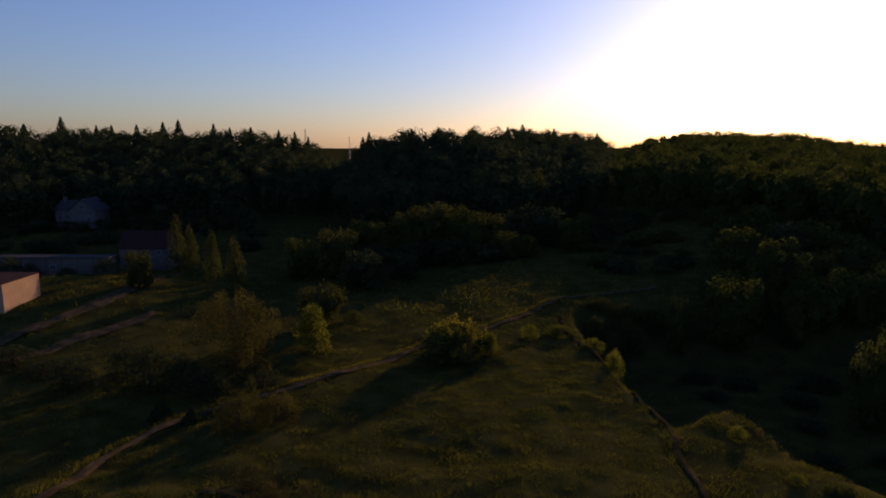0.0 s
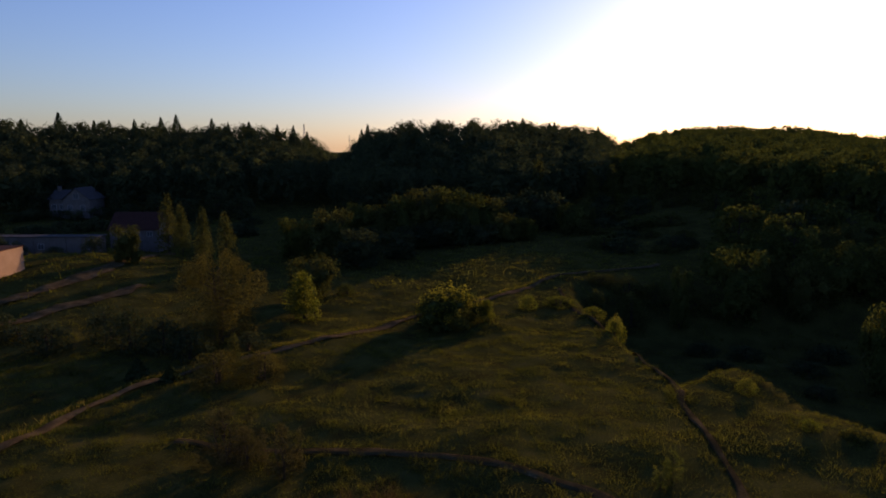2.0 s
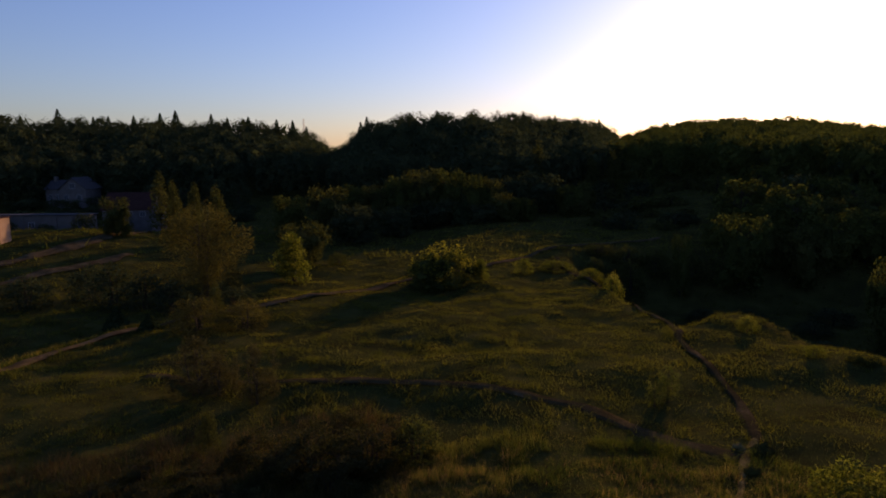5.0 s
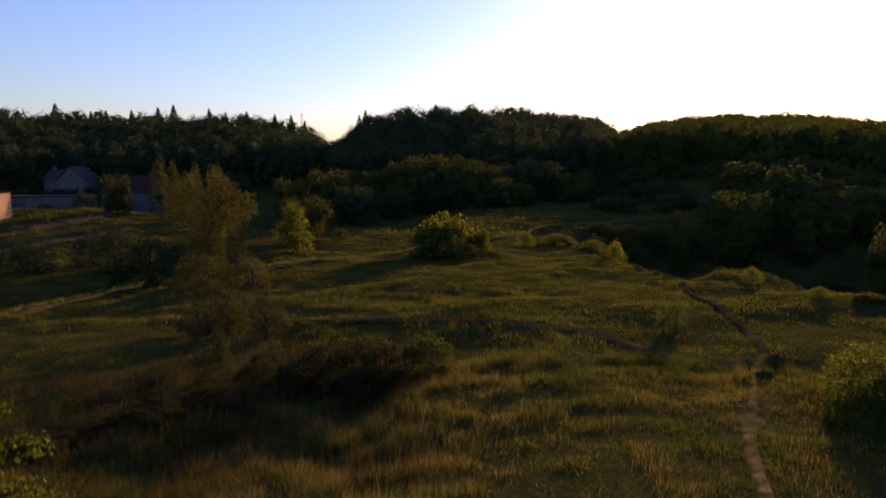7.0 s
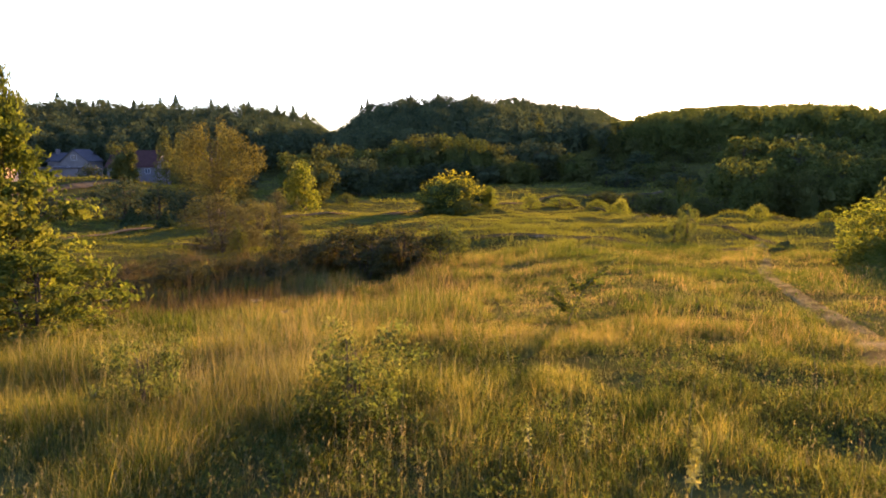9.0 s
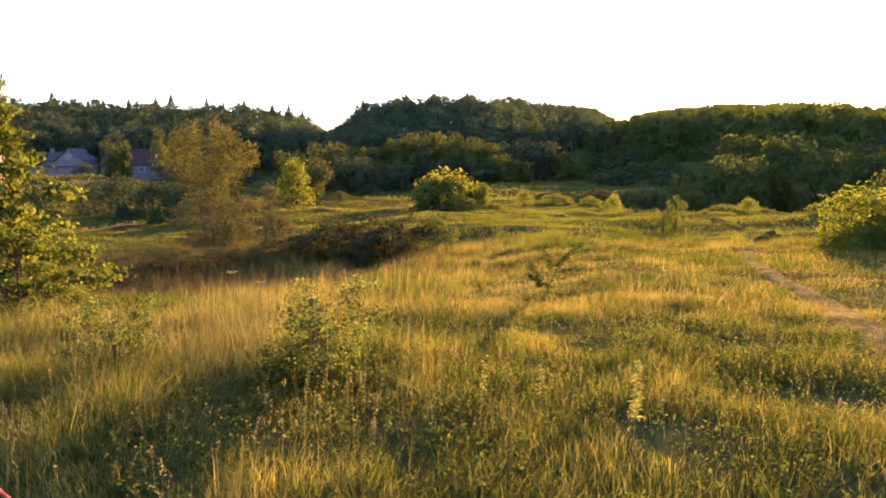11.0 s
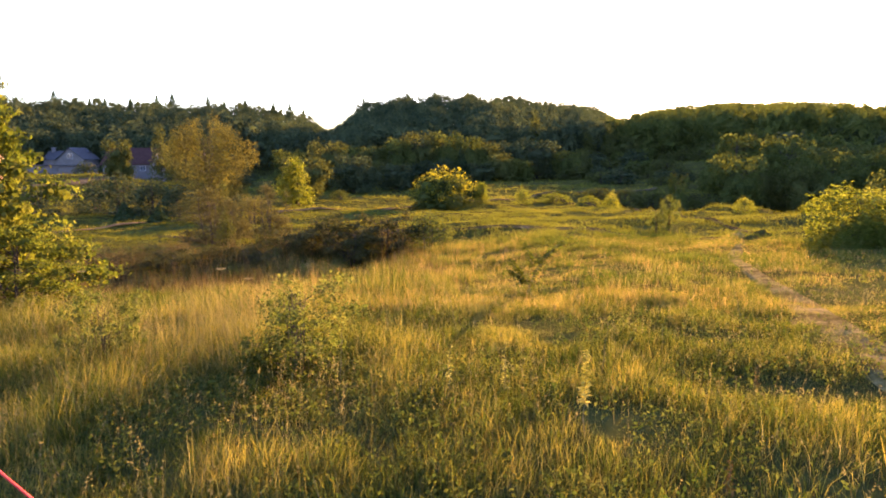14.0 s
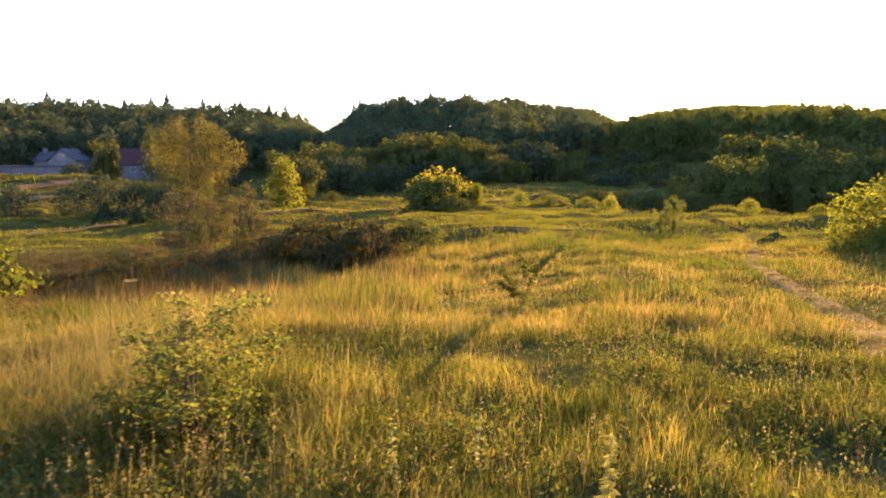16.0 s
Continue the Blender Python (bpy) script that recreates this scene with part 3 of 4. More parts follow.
# ---- woods on the hills ----
def wood(name, b0, b1, spacing, label, near=0.0, far=16.0, count=300, seed=1, leaf=0.92, material=M_WOOD_LEAF):
    """A close wood between two bearings, from its edge to past its crest, as one mass."""
    r = np.random.default_rng(seed)
    pts = []
    for d in np.arange(150, 480, spacing):
        for b in np.arange(b0 * d, b1 * d, spacing):
            x, y = b + r.normal(0, spacing * 0.28), d + r.normal(0, spacing * 0.28)
            bear = x / y
            dist = math.hypot(x, y)
            if np.interp(bear, BEAR, EDGE) + near < dist < np.interp(bear, BEAR, CREST) + far:
                pts.append((x, y))
    p = np.array(pts)
    z = ground(p[:, 0], p[:, 1])
    n = len(p)
    hgt = CANOPY * r.uniform(0.91, 1.18, n)
    rad = r.uniform(3.4, 5.6, n)
    w = unit(r.normal(0, 1, (n, count, 3)) + np.array([0, -0.35, 0.4]))
    ph = r.uniform(0, 6, (n, 1))
    lump = 1 + 0.05 * np.sin(w[..., 0] * 6 + ph) * np.sin(w[..., 1] * 5 + 2 * ph) + 0.03 * np.sin(w[..., 2] * 9 + ph)
    lump *= 1.0 - 0.18 * r.random((n, count))
    half = (hgt * 0.48)[:, None]
    c = np.stack([p[:, 0, None] + w[..., 0] * rad[:, None] * lump, p[:, 1, None] + w[..., 1] * rad[:, None] * lump, z[:, None] + hgt[:, None] - half + w[..., 2] * half * lump], -1)
    q = leaves(c.reshape(-1, 3), w.reshape(-1, 3), leaf, r)
    inner = 46                                          # broad sprays added deep inside every crown to block light
    w = unit(r.normal(0, 1, (n, inner, 3)) + np.array([0, 0, 0.3]))
    deep = r.uniform(0.55, 0.82, (n, inner))
    c = np.stack([p[:, 0, None] + w[..., 0] * rad[:, None] * deep, p[:, 1, None] + w[..., 1] * rad[:, None] * deep, z[:, None] + hgt[:, None] - half + w[..., 2] * half * deep], -1)
    core = leaves(c.reshape(-1, 3), w.reshape(-1, 3), 3.0, r)
    ob = new(name, mesh_np(name, np.concatenate([q[:, :3], core[:, :3]]), 3, material))
    tagged(ob, label, "wood", kind="stuff")


wood("far_wood", -0.78, -0.155, 6.6, "dark mixed wood on the western hill", seed=1, count=280, leaf=0.76)
wood("far_wood", -0.152, 0.262, 6.2, "dark leafy wood on the domed hill", seed=2, count=290, leaf=0.76)
# lighter leaves here than on the other hills: haze put into the colour
wood("far_wood", 0.28, 0.95, 7.2, "wood on the eastern hill, haze put into its lighter leaves", seed=3, near=-10, far=45, count=260, leaf=0.84, material=M_LEAF)

# ---- spruces that stand out of the woods' skyline ----
SKY_SPRUCE = "dark spruce standing above the wood's skyline"
for x, y, h, w in [(84, 340, 8, 16), (91, 338, 7, 15), (97, 342, 7, 16), (104, 345, 8, 16), (88, 325, 6, 14), (98, 322, 6, 14), (110, 335, 8, 16), (133, 352, 9, 18), (141, 350, 9, 18), (149, 348, 9, 18), (126, 354, 9, 18)]:
    plant("fardark", x, y, on(x, y) + h, w, "dark underwood in the dip between the woods", "bush", "underwood")
for i, (x, y, top, w) in enumerate([(-223, 345, 31.5, 7), (-203, 345, 35.0, 7.5), (-184, 344, 30.8, 5.5), (-176, 344, 31.0, 5.5), (-163, 345, 31.2, 5.5), (-149, 345, 32.4, 6),
                                    (-140.8, 345, 33.6, 6.5), (-122, 345, 31.6, 6), (-113, 343, 29.6, 5), (-101, 340, 29.6, 6.5), (-86, 339, 28.2, 5), (-77, 336, 27.4, 5),
                                    (-70, 336, 24.5, 4.5), (-36, 290, 25.2, 5), (-33, 289, 27.4, 5), (-14, 287, 28.8, 4.5), (-2, 286, 29.3, 4.5), 
                                    (13, 290, 29.3, 4.5), (33, 330, 30.8, 5), (42.4, 345, 32.4, 6), (60, 350, 30.6, 5), (84, 353, 28.5, 5)]):
    spruce(x, y, top + (1.6 if x < -60 else 0.4), w, SKY_SPRUCE, "skyline spruces")

# ---- trees round the foot of the meadow ----
plant("rust", -23.7, 70.0, 6.3, 10.0, "tall many-stemmed birch with rust-tinged olive leaves", variants=1)
for x, y, top, w in [(-53.8, 127, 7.6, 6.5), (-49.4, 123, 6.9, 4.8), (-42.6, 116, 6.6, 5.0), (-36.2, 109, 6.5, 5.6)]:
    plant("poplar", x, y, top, w, "slender olive-green birch in a short row", group="row of birches")
plant("olive", -50.6, 104, 5.3, 5.6, "rounded olive-green tree beside the gravel drive")
plant("olive", -18.2, 91.0, 2.7, 8.0, "rounded olive-brown tree beside the yellow-green willow")
plant("lime", -16.9, 80.0, 1.8, 7.2, "young yellow-green willow glowing against the light")
plant("darktree", -15.0, 120, 2.8, 10.0, "dark round-crowned tree at the valley's edge")
plant("olive", -22.0, 131, 6.0, 10.0, "olive-green tree in front of the wooded hill")
plant("broadleaf", -29.0, 129, 4.0, 9.0, "green tree in front of the wooded hill")
plant("darktree", -8.0, 128, 0.8, 8.0, "dark round-crowned tree at the valley's edge")
plant("limebush", 1.6, 78.0, 0.6, 9.6, "broad dense bush, backlit glow put into its yellow-green shoots", "bush", variants=1)
plant("lime", 6.0, 77.2, -1.2, 3.4, "small yellow-green willow against the broad bush")
plant("bush", -13.8, 95.0, -2.7, 3.2, "small round green bush on the meadow", "bush")
GROVE = "green tree in the grove below the domed hill"
for k, x, y, top, w in [("olive", -14, 148, 4.8, 9), ("broadleaf", -9.3, 151, 6.8, 10), ("olive", -4.2, 156, 8.6, 10), ("broadleaf", 2.5, 157, 8.8, 10), ("broadleaf", 7.8, 153, 7.4, 10), ("olive", 12.5, 156, 6.0, 9),
                        ("olive", 14.5, 146, 3.0, 8), ("broadleaf", 17.5, 150, 1.6, 7), ("broadleaf", 20.5, 151, 1.1, 5.5), ("darktree", 9.0, 142, 0.8, 9), ("darktree", 0.0, 144, 1.6, 10), ("darktree", -7.0, 143, 0.6, 9),
                        ("darktree", -16.0, 140, 0.4, 9), ("broadleaf", -19, 152, 5.0, 9), ("darktree", 17, 164, 6.0, 11), ("darktree", -2, 168, 8, 12)]:
    plant(k, x, y, top, w, GROVE, group="grove")
spruce(5.5, 141, 4.0, 2.6, "pale young spruce among the grove's trees")
plant("poplar", 29.7, 200, 15.0, 9.0, "tall pale birch at the edge of the hill wood")
plant("darktree", 26.6, 172, 6.8, 14, "broad dark tree at the foot of the slope")
plant("broadleaf", 33.0, 166, 3.5, 9, "green tree at the foot of the slope")
plant("olive", 39.3, 175, 4.2, 6.5, "olive tree on the scrubby slope")
plant("poplar", 49.8, 215, 9.6, 8.5, "pale birch high on the scrubby slope")
plant("poplar", 57.2, 216, 11.0, 9, "pale birch high on the scrubby slope")
plant("olive", 63, 214, 8.8, 9, "olive tree high on the scrubby slope")
plant("olivebush", 35.0, 160, 0.3, 5, "pale bush on the scrubby slope", "bush")
r_scrub = random.Random(4)
for i in range(46):
    d, b = r_scrub.uniform(135, 262), r_scrub.uniform(0.215, 0.46)
    x, y = d * math.sin(math.atan(b)), d * math.cos(math.atan(b))
    w = r_scrub.uniform(4.5, 9.5)
    plant(r_scrub.choice(["farbush", "farbush", "fardark", "fargreen", "fardark"]), x, y, on(x, y) + w * r_scrub.uniform(0.55, 0.85) * (0.55 if d < 185 else 1), w, "scrub bush on the open slope", "bush", "slope scrub")

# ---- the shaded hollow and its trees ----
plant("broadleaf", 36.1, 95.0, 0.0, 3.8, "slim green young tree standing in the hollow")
for x, y, top, w in [(26.5, 104, -3.2, 5), (30, 101, -2.9, 5.5), (33.8, 99.5, -3.0, 5), (39, 98, -3.4, 5.5), (29, 95, -3.6, 5), (24, 97, -3.8, 3.5)]:
    plant("olivebush", x, y, top, w, "low bush along the rim of the hollow", "bush", "rim bushes")
# lighter leaf kinds instead of darktree stand in for sun haze
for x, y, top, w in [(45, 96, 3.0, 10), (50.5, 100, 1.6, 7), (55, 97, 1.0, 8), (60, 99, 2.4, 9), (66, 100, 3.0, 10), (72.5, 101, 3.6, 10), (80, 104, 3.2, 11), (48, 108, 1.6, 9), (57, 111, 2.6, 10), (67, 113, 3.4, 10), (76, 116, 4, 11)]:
    plant("olive" if (int(x) % 3) else "broadleaf", x, y, top, w, "round tree against the low sun, haze put into lighter leaves", group="trees beyond the hollow")
for i in range(44):
    d, b = r_scrub.uniform(122, 236), r_scrub.uniform(0.44, 0.80)
    x, y = d * math.sin(math.atan(b)), d * math.cos(math.atan(b))
    h = r_scrub.uniform(6, 10)
    plant(r_scrub.choice(["fartree", "fargreen", "fargreen"]), x, y, on(x, y) + h, h * r_scrub.uniform(0.8, 1.1), "leafy tree in the wood below the eastern hill", group="eastern wood trees")
plant("broadleaf", 50, 70, 1.2, 6.5, "tall green tree at the hollow's near edge")
plant("broadleaf", 56, 74, 1.6, 7.5, "tall green tree at the hollow's near edge")
for x, y, h, w in [(41, 84, 2.0, 5), (36, 80, 1.2, 4), (46, 78, 1.6, 5), (52, 84, 2.4, 6), (34, 70, 1.0, 3.5), (43, 70, 1.4, 4), (40, 62, 1.3, 3.5), (37, 88, 1.5, 5), (47, 62, 1.6, 4), (33, 56, 0.9, 2.8), (36, 50, 0.8, 2.6)]:
    plant("darkbush", x, y, on(x, y) + h, w, "dark low bush in the shaded hollow", "bush", "hollow bushes")

# ---- bushes on the meadow ----
# palebush leaves are coloured lighter to look backlit
plant("palebush", 20.8, 74, -2.0, 2.8, "bush beside the footpath, backlight put into its pale leaves", "bush")
plant("palebush", 12.1, 86, -2.3, 2.9, "bush on the open meadow, backlight put into its pale leaves", "bush")
plant("palebush", 16.6, 87, -3.0, 4.8, "low spreading bush on the open meadow", "bush")
plant("palebush", 19.8, 81, -2.9, 3.6, "low spreading bush on the open meadow", "bush")
plant("palebush", 25.0, 50.8, -1.25, 1.8, "small bright bush on the knoll", "bush")
plant("palebush", 25.4, 42.5, -1.1, 1.5, "small pale bush on the open slope", "bush")
plant("limebush", 27.6, 41.0, -1.3, 2.2, "small bright bush on the open slope", "bush")
plant("shrub", 13.9, 36.0, -0.2, 1.35, "thin leafy sapling above the hollow", "shrub", variants=1)
plant("shrub", 13.0, 35.4, -0.7, 1.05, "thin leafy sapling above the hollow", "shrub", variants=1)
for x, y, top, w in [(-45, 69, -1.9, 5.5), (-40.5, 66, -0.4, 5.0), (-36, 70, 0.2, 5.2), (-32.3, 67, 0.8, 5.4), (-28.2, 66, 0.1, 5.0), (-24.5, 63.5, -0.5, 4.2), (-19.5, 66, -1.8, 4.6), (-50, 71, -0.6, 5.6)]:
    plant("darkbush", x, y, top, w, "dark green bush in a thicket", "bush", "thicket")
spruce(-27.2, 58, -2.0, 1.3, "small young spruce before the thicket")
spruce(-23.8, 57, -2.3, 1.2, "small young spruce before the thicket")
for x, y, top, w in [(-19.2, 56, -0.3, 5.0), (-15.8, 58, -1.0, 4.6)]:
    plant("rustbush", x, y, top, w, "brownish bush of thin stems", "bush", "brown bushes")
plant("thinrust", -13.4, 41.5, 0.2, 4.7, "small many-stemmed willow with brownish olive leaves", variants=1)
plant("thinrust", -11.7, 40.2, -0.5, 3.0, "small many-stemmed willow with brownish olive leaves", variants=1)
plant("thinrust", -8.9, 38.5, 0.5, 2.9, "thin-stemmed willow with sparse brownish leaves", variants=1)
plant("poplar", -9.3, 32, -0.8, 1.8, "thin-stemmed sapling on the slope")
plant("poplar", -19.0, 60, -0.2, 2.6, "thin-stemmed sapling on the slope")
# many low ones west of x = -6 are added to imitate the slope's shade
for x, y, top, w in [(-3.6, 29, -0.4, 3.2), (-1.3, 29.6, -0.35, 3.2), (-2.4, 28.4, -0.9, 2.4), (-5.2, 28.6, -1.0, 2.6), (-7.4, 27.0, -1.6, 2.2), (-9.8, 26.8, -1.8, 2.2), (-12.4, 27, -1.9, 2.4), (-6.8, 31.0, -1.5, 2.4), (-11.9, 22.8, -1.8, 1.9), (-8.8, 24.6, -1.7, 1.6), (-16.5, 24, -2.0, 2.2), (-3.4, 33.6, -1.7, 2.4), (-6.4, 26.2, -1.55, 2.6), (-9.2, 25.6, -1.8, 2.6), (-11.6, 24.6, -1.95, 2.6), (-14.2, 23.4, -2.0, 2.6), (-8.4, 28.8, -1.8, 2.6), (-11.2, 29.2, -2.0, 2.6), (-4.4, 30.8, -1.3, 2.6), (-2.6, 27.4, -1.2, 2.2)]:
    plant("tangle", x, y, top, w * 1.1, "dark tangled bush, partly standing in for the slope's shade", "bush", "dark bushes")
plant("bush", 0.7, 30.4, -0.25, 2.4, "green bush beside the dark tangle", "bush")

r_yard = random.Random(12)
for i in range(22):
    x, y = r_yard.uniform(-135, -52), r_yard.uniform(142, 200)
    w = r_yard.uniform(6, 10)
    plant(r_yard.choice(["fardark", "fardark", "fartree"]), x, y, min(on(x, y) + r_yard.uniform(2.4, 4.0), -0.8), w, "dark garden bush near the houses", "bush", "garden bushes")
for x, y, top, w in [(-86, 117, 1.2, 5), (-81.5, 118, 2.0, 5), (-77, 116.5, 0.6, 4.5), (-71, 118, -0.6, 4), (-63.5, 117.5, 1.6, 4.5), (-59, 121, 2.4, 5)]:
    plant("darkbush", x, y, top, w, "dark bush against the long outbuilding", "bush", "yard bushes")
for x, y, top, w in [(-127, 199, -1.0, 7), (-121, 201, -1.5, 6), (-114, 199, -1.2, 7), (-108, 202, -0.6, 7), (-130, 206, 5.0, 9), (-107, 212, 4.5, 8), (-92, 208, 3.5, 9), (-82, 206, 2.6, 9), (-99, 203, 1.0, 7), (-74, 212, 5.5, 10), (-64, 205, 3.0, 9)]:
    plant("fartree", x, y, top, w, "dark tree beside the houses", group="garden trees")

# ---- houses beyond the meadow ----
def box(bm, x0, y0, z0, x1, y1, z1):
    g = bmesh.ops.create_cube(bm, size=1)["verts"]
    for v in g:
        v.co = Vector(((x0 + x1) / 2 + v.co.x * (x1 - x0), (y0 + y1) / 2 + v.co.y * (y1 - y0), (z0 + z1) / 2 + v.co.z * (z1 - z0)))
    return bm


def gable_roof(x0, x1, y0, y1, eave, ridge, along, lap=0.4, thick=0.16):
    """Two sloping slabs meeting at a ridge that runs along x or y."""
    bm = bmesh.new()
    if along == "x":
        m = (y0 + y1) / 2
        sides = [[(x0 - lap, y0 - lap, eave - 0.2), (x1 + lap, y0 - lap, eave - 0.2), (x1 + lap, m, ridge), (x0 - lap, m, ridge)],
                 [(x0 - lap, y1 + lap, eave - 0.2), (x0 - lap, m, ridge), (x1 + lap, m, ridge), (x1 + lap, y1 + lap, eave - 0.2)]]
    else:
        m = (x0 + x1) / 2
        sides = [[(x0 - lap, y0 - lap, eave - 0.2), (m, y0 - lap, ridge), (m, y1 + lap, ridge), (x0 - lap, y1 + lap, eave - 0.2)],
                 [(x1 + lap, y0 - lap, eave - 0.2), (x1 + lap, y1 + lap, eave - 0.2), (m, y1 + lap, ridge), (m, y0 - lap, ridge)]]
    for q in sides:
        f = bm.faces.new([bm.verts.new(p) for p in q])
        ext = bmesh.ops.extrude_face_region(bm, geom=[f])
        for v in ext["geom"]:
            if isinstance(v, bmesh.types.BMVert):
                v.co.z += thick
    bmesh.ops.recalc_face_normals(bm, faces=bm.faces)
    return bm


def gable_walls(x0, x1, y0, y1, z0, eave, ridge, along):
    """Four walls with pointed ends."""
    bm = bmesh.new()
    if along == "x":
        prof, ends = [(y0, z0), (y1, z0), (y1, eave), ((y0 + y1) / 2, ridge - 0.05), (y0, eave)], (x0, x1)
        mk = lambda e, p: (e, p[0], p[1])
    else:
        prof, ends = [(x0, z0), (x1, z0), (x1, eave), ((x0 + x1) / 2, ridge - 0.05), (x0, eave)], (y0, y1)
        mk = lambda e, p: (p[0], e, p[1])
    a = [bm.verts.new(mk(ends[0], p)) for p in prof]
    b = [bm.verts.new(mk(ends[1], p)) for p in prof]
    bm.faces.new(a), bm.faces.new(b[::-1])
    for i in range(5):
        j = (i + 1) % 5
        bm.faces.new((a[i], b[i], b[j], a[j]))
    bmesh.ops.recalc_face_normals(bm, faces=bm.faces)
    return bm


def house_window(root, x, y, z, w, h):
    """A framed pane set on a wall that faces the meadow."""
    bm = bmesh.new()
    box(bm, x - w / 2 - 0.08, y - 0.06, z - 0.08, x - w / 2, y, z + h + 0.08)
    box(bm, x + w / 2, y - 0.06, z - 0.08, x + w / 2 + 0.08, y, z + h + 0.08)
    box(bm, x - w / 2, y - 0.06, z - 0.08, x + w / 2, y, z)
    box(bm, x - w / 2, y - 0.06, z + h, x + w / 2, y, z + h + 0.08)
    box(bm, x - 0.03, y - 0.05, z, x + 0.03, y - 0.01, z + h)
    fr = part("window", bm, M_FRAME, root, "pale window frame")
    part("pane", box(bmesh.new(), x - w / 2, y - 0.03, z, x + w / 2, y - 0.005, z + h), M_GLASS, fr)


def gable_house():
    root = thing("house", pose(-119, 207, -4.8), "lilac-grey gabled house with a grey roof below the wood", "house")
    part("wall", gable_walls(-7.5, 5.0, 0, 9, 0, 6.0, 8.6, "x"), M_GREYWALL, root)
    part("gable_wall", gable_walls(-1.2, 7.2, -3.0, 6, 0, 6.0, 9.6, "y"), M_GREYWALL, root)
    part("roof", gable_roof(-7.5, 5.0, 0, 9, 6.0, 8.6, "x"), M_GREYROOF, root)
    part("gable_roof", gable_roof(-1.2, 7.2, -3.0, 6, 6.0, 9.6, "y"), M_GREYROOF, root)
    part("chimney", box(bmesh.new(), -6.6, 3.6, 7.2, -5.6, 4.6, 9.9), M_GREYWALL, root, "grey chimney")
    for x, z, w, h in [(3.0, 6.3, 1.6, 1.5), (0.9, 2.6, 1.3, 1.6), (5.0, 2.6, 1.3, 1.6)]:
        house_window(root, x, -3.0, z, w, h)
    for x in (-6, -3.4):
        house_window(root, x, 0, 2.6, 1.4, 1.6)


def lit_shed():
    """A plastered outbuilding whose east wall catches the sun."""
    root = thing("outbuilding", pose(-62.9, 88.8, -1.9), "cream plastered outbuilding with one sunlit wall", "shed")
    part("wall", box(bmesh.new(), -8, 0, 0, 0, 8.4, 4.3), M_PLASTER, root)
    part("roof", box(bmesh.new(), -8.3, -0.2, 4.304, 0.12, 8.6, 4.42), M_ROOF, root, "flat red-brown sheet roof")
    bm = bmesh.new()
    box(bm, -5.5, -0.05, 0.5, -3.0, -0.002, 2.7)
    part("door", bm, M_GREYROOF, root, "grey sheet door")


def pale_fence():
    """A long low rendered building with shallow pilasters."""
    root = thing("outbuilding", pose(-87, 122, on(-75, 122) - 0.6), "long low lilac-grey rendered outbuilding with pilasters", "building")
    part("wall", box(bmesh.new(), 0.0, 0.0, 0, 22.0, 2.6, 4.2), M_GREYWALL, root)
    part("roof", box(bmesh.new(), -0.3, -0.35, 4.204, 22.3, 2.9, 4.4), M_GREYROOF, root, "flat dark roof")
    for i in range(8):
        part("pilaster", box(bmesh.new(), i * 3.1, -0.14, 0, i * 3.1 + 0.35, -0.003, 4.18), M_GREYWALL, root)
    for i in (1, 3, 6):
        house_window(root, i * 3.1 + 1.7, 0, 1.9, 1.1, 1.0)


def red_roof_house():
    z = on(-63, 133) - 0.3
    root = thing("house", pose(-63, 133, z), "low lilac-grey house with a dark red roof among trees", "house")
    part("wall", gable_walls(-5.5, 4.5, 0, 7, 0, 0.5 - z, 3.7 - z, "x"), M_GREYWALL, root)
    part("roof", gable_roof(-5.5, 4.5, 0, 7, 0.5 - z, 3.7 - z, "x", 0.35, 0.12), M_ROOF, root)
    for x in (-2.6, 0.2, 2.8):
        house_window(root, x, 0, max(0.5, -0.9 - z), 1.0, 0.9)


gable_house(), red_roof_house(), lit_shed(), pale_fence()


def mast(x, y, h):
    """A far lattice mast against the sky."""
    z = on(x, y)
    root = thing("lattice_mast", pose(x, y, z), "thin steel mast far beyond the wood", "mast")
    v, f = [], []
    for a in range(4):
        c, q = math.cos(a * math.pi / 2 + 0.8), math.sin(a * math.pi / 2 + 0.8)
        limb(v, f, (c * 1.3, q * 1.3, 0), (c * 0.25, q * 0.25, h), 0.12, 0.08, 4)
    part("leg", mesh_idx("leg", v, f, M_STEEL), None, root)
    v, f = [], []
    for i in range(10):
        k0, k1 = 1.3 - 1.05 * i / 10, 1.3 - 1.05 * (i + 1) / 10
        limb(v, f, (-k0 * 0.7, -k0 * 0.7, h * i / 10), (k1 * 0.7, -k1 * 0.7, h * (i + 1) / 10), 0.07, 0.07, 4)
        limb(v, f, (k0 * 0.7, k0 * 0.7, h * i / 10), (-k1 * 0.7, k1 * 0.7, h * (i + 1) / 10), 0.07, 0.07, 4)
    part("brace", mesh_idx("brace", v, f, M_STEEL), None, root)


mast(-81, 560, 30)
mast(-74, 348, 21)

# ---- bushes and weeds close by ----
plant("ash", -8.7, 14.0, 3.7, 5.4, "young tree with bright yellow-green leaves", variants=1)
plant("ash", -8.4, 13.2, 2.1, 4.4, "bushy young tree with bright yellow-green leaves", variants=1)
plant("ash", -6.8, 12.6, 0.8, 3.0, "low leafy young tree with bright yellow-green leaves", variants=1)
plant("ash", -8.5, 14.6, 4.5, 2.3, "thin upright young tree with sparse leaves", variants=1)
plant("ash", -10.4, 15.6, 4.9, 3.6, "tall young tree with bright yellow-green leaves", variants=1)
plant("nearbush", 15.9, 22.6, 1.25, 4.2, "pale sunlit bush beside the footpath", "bush", variants=1)
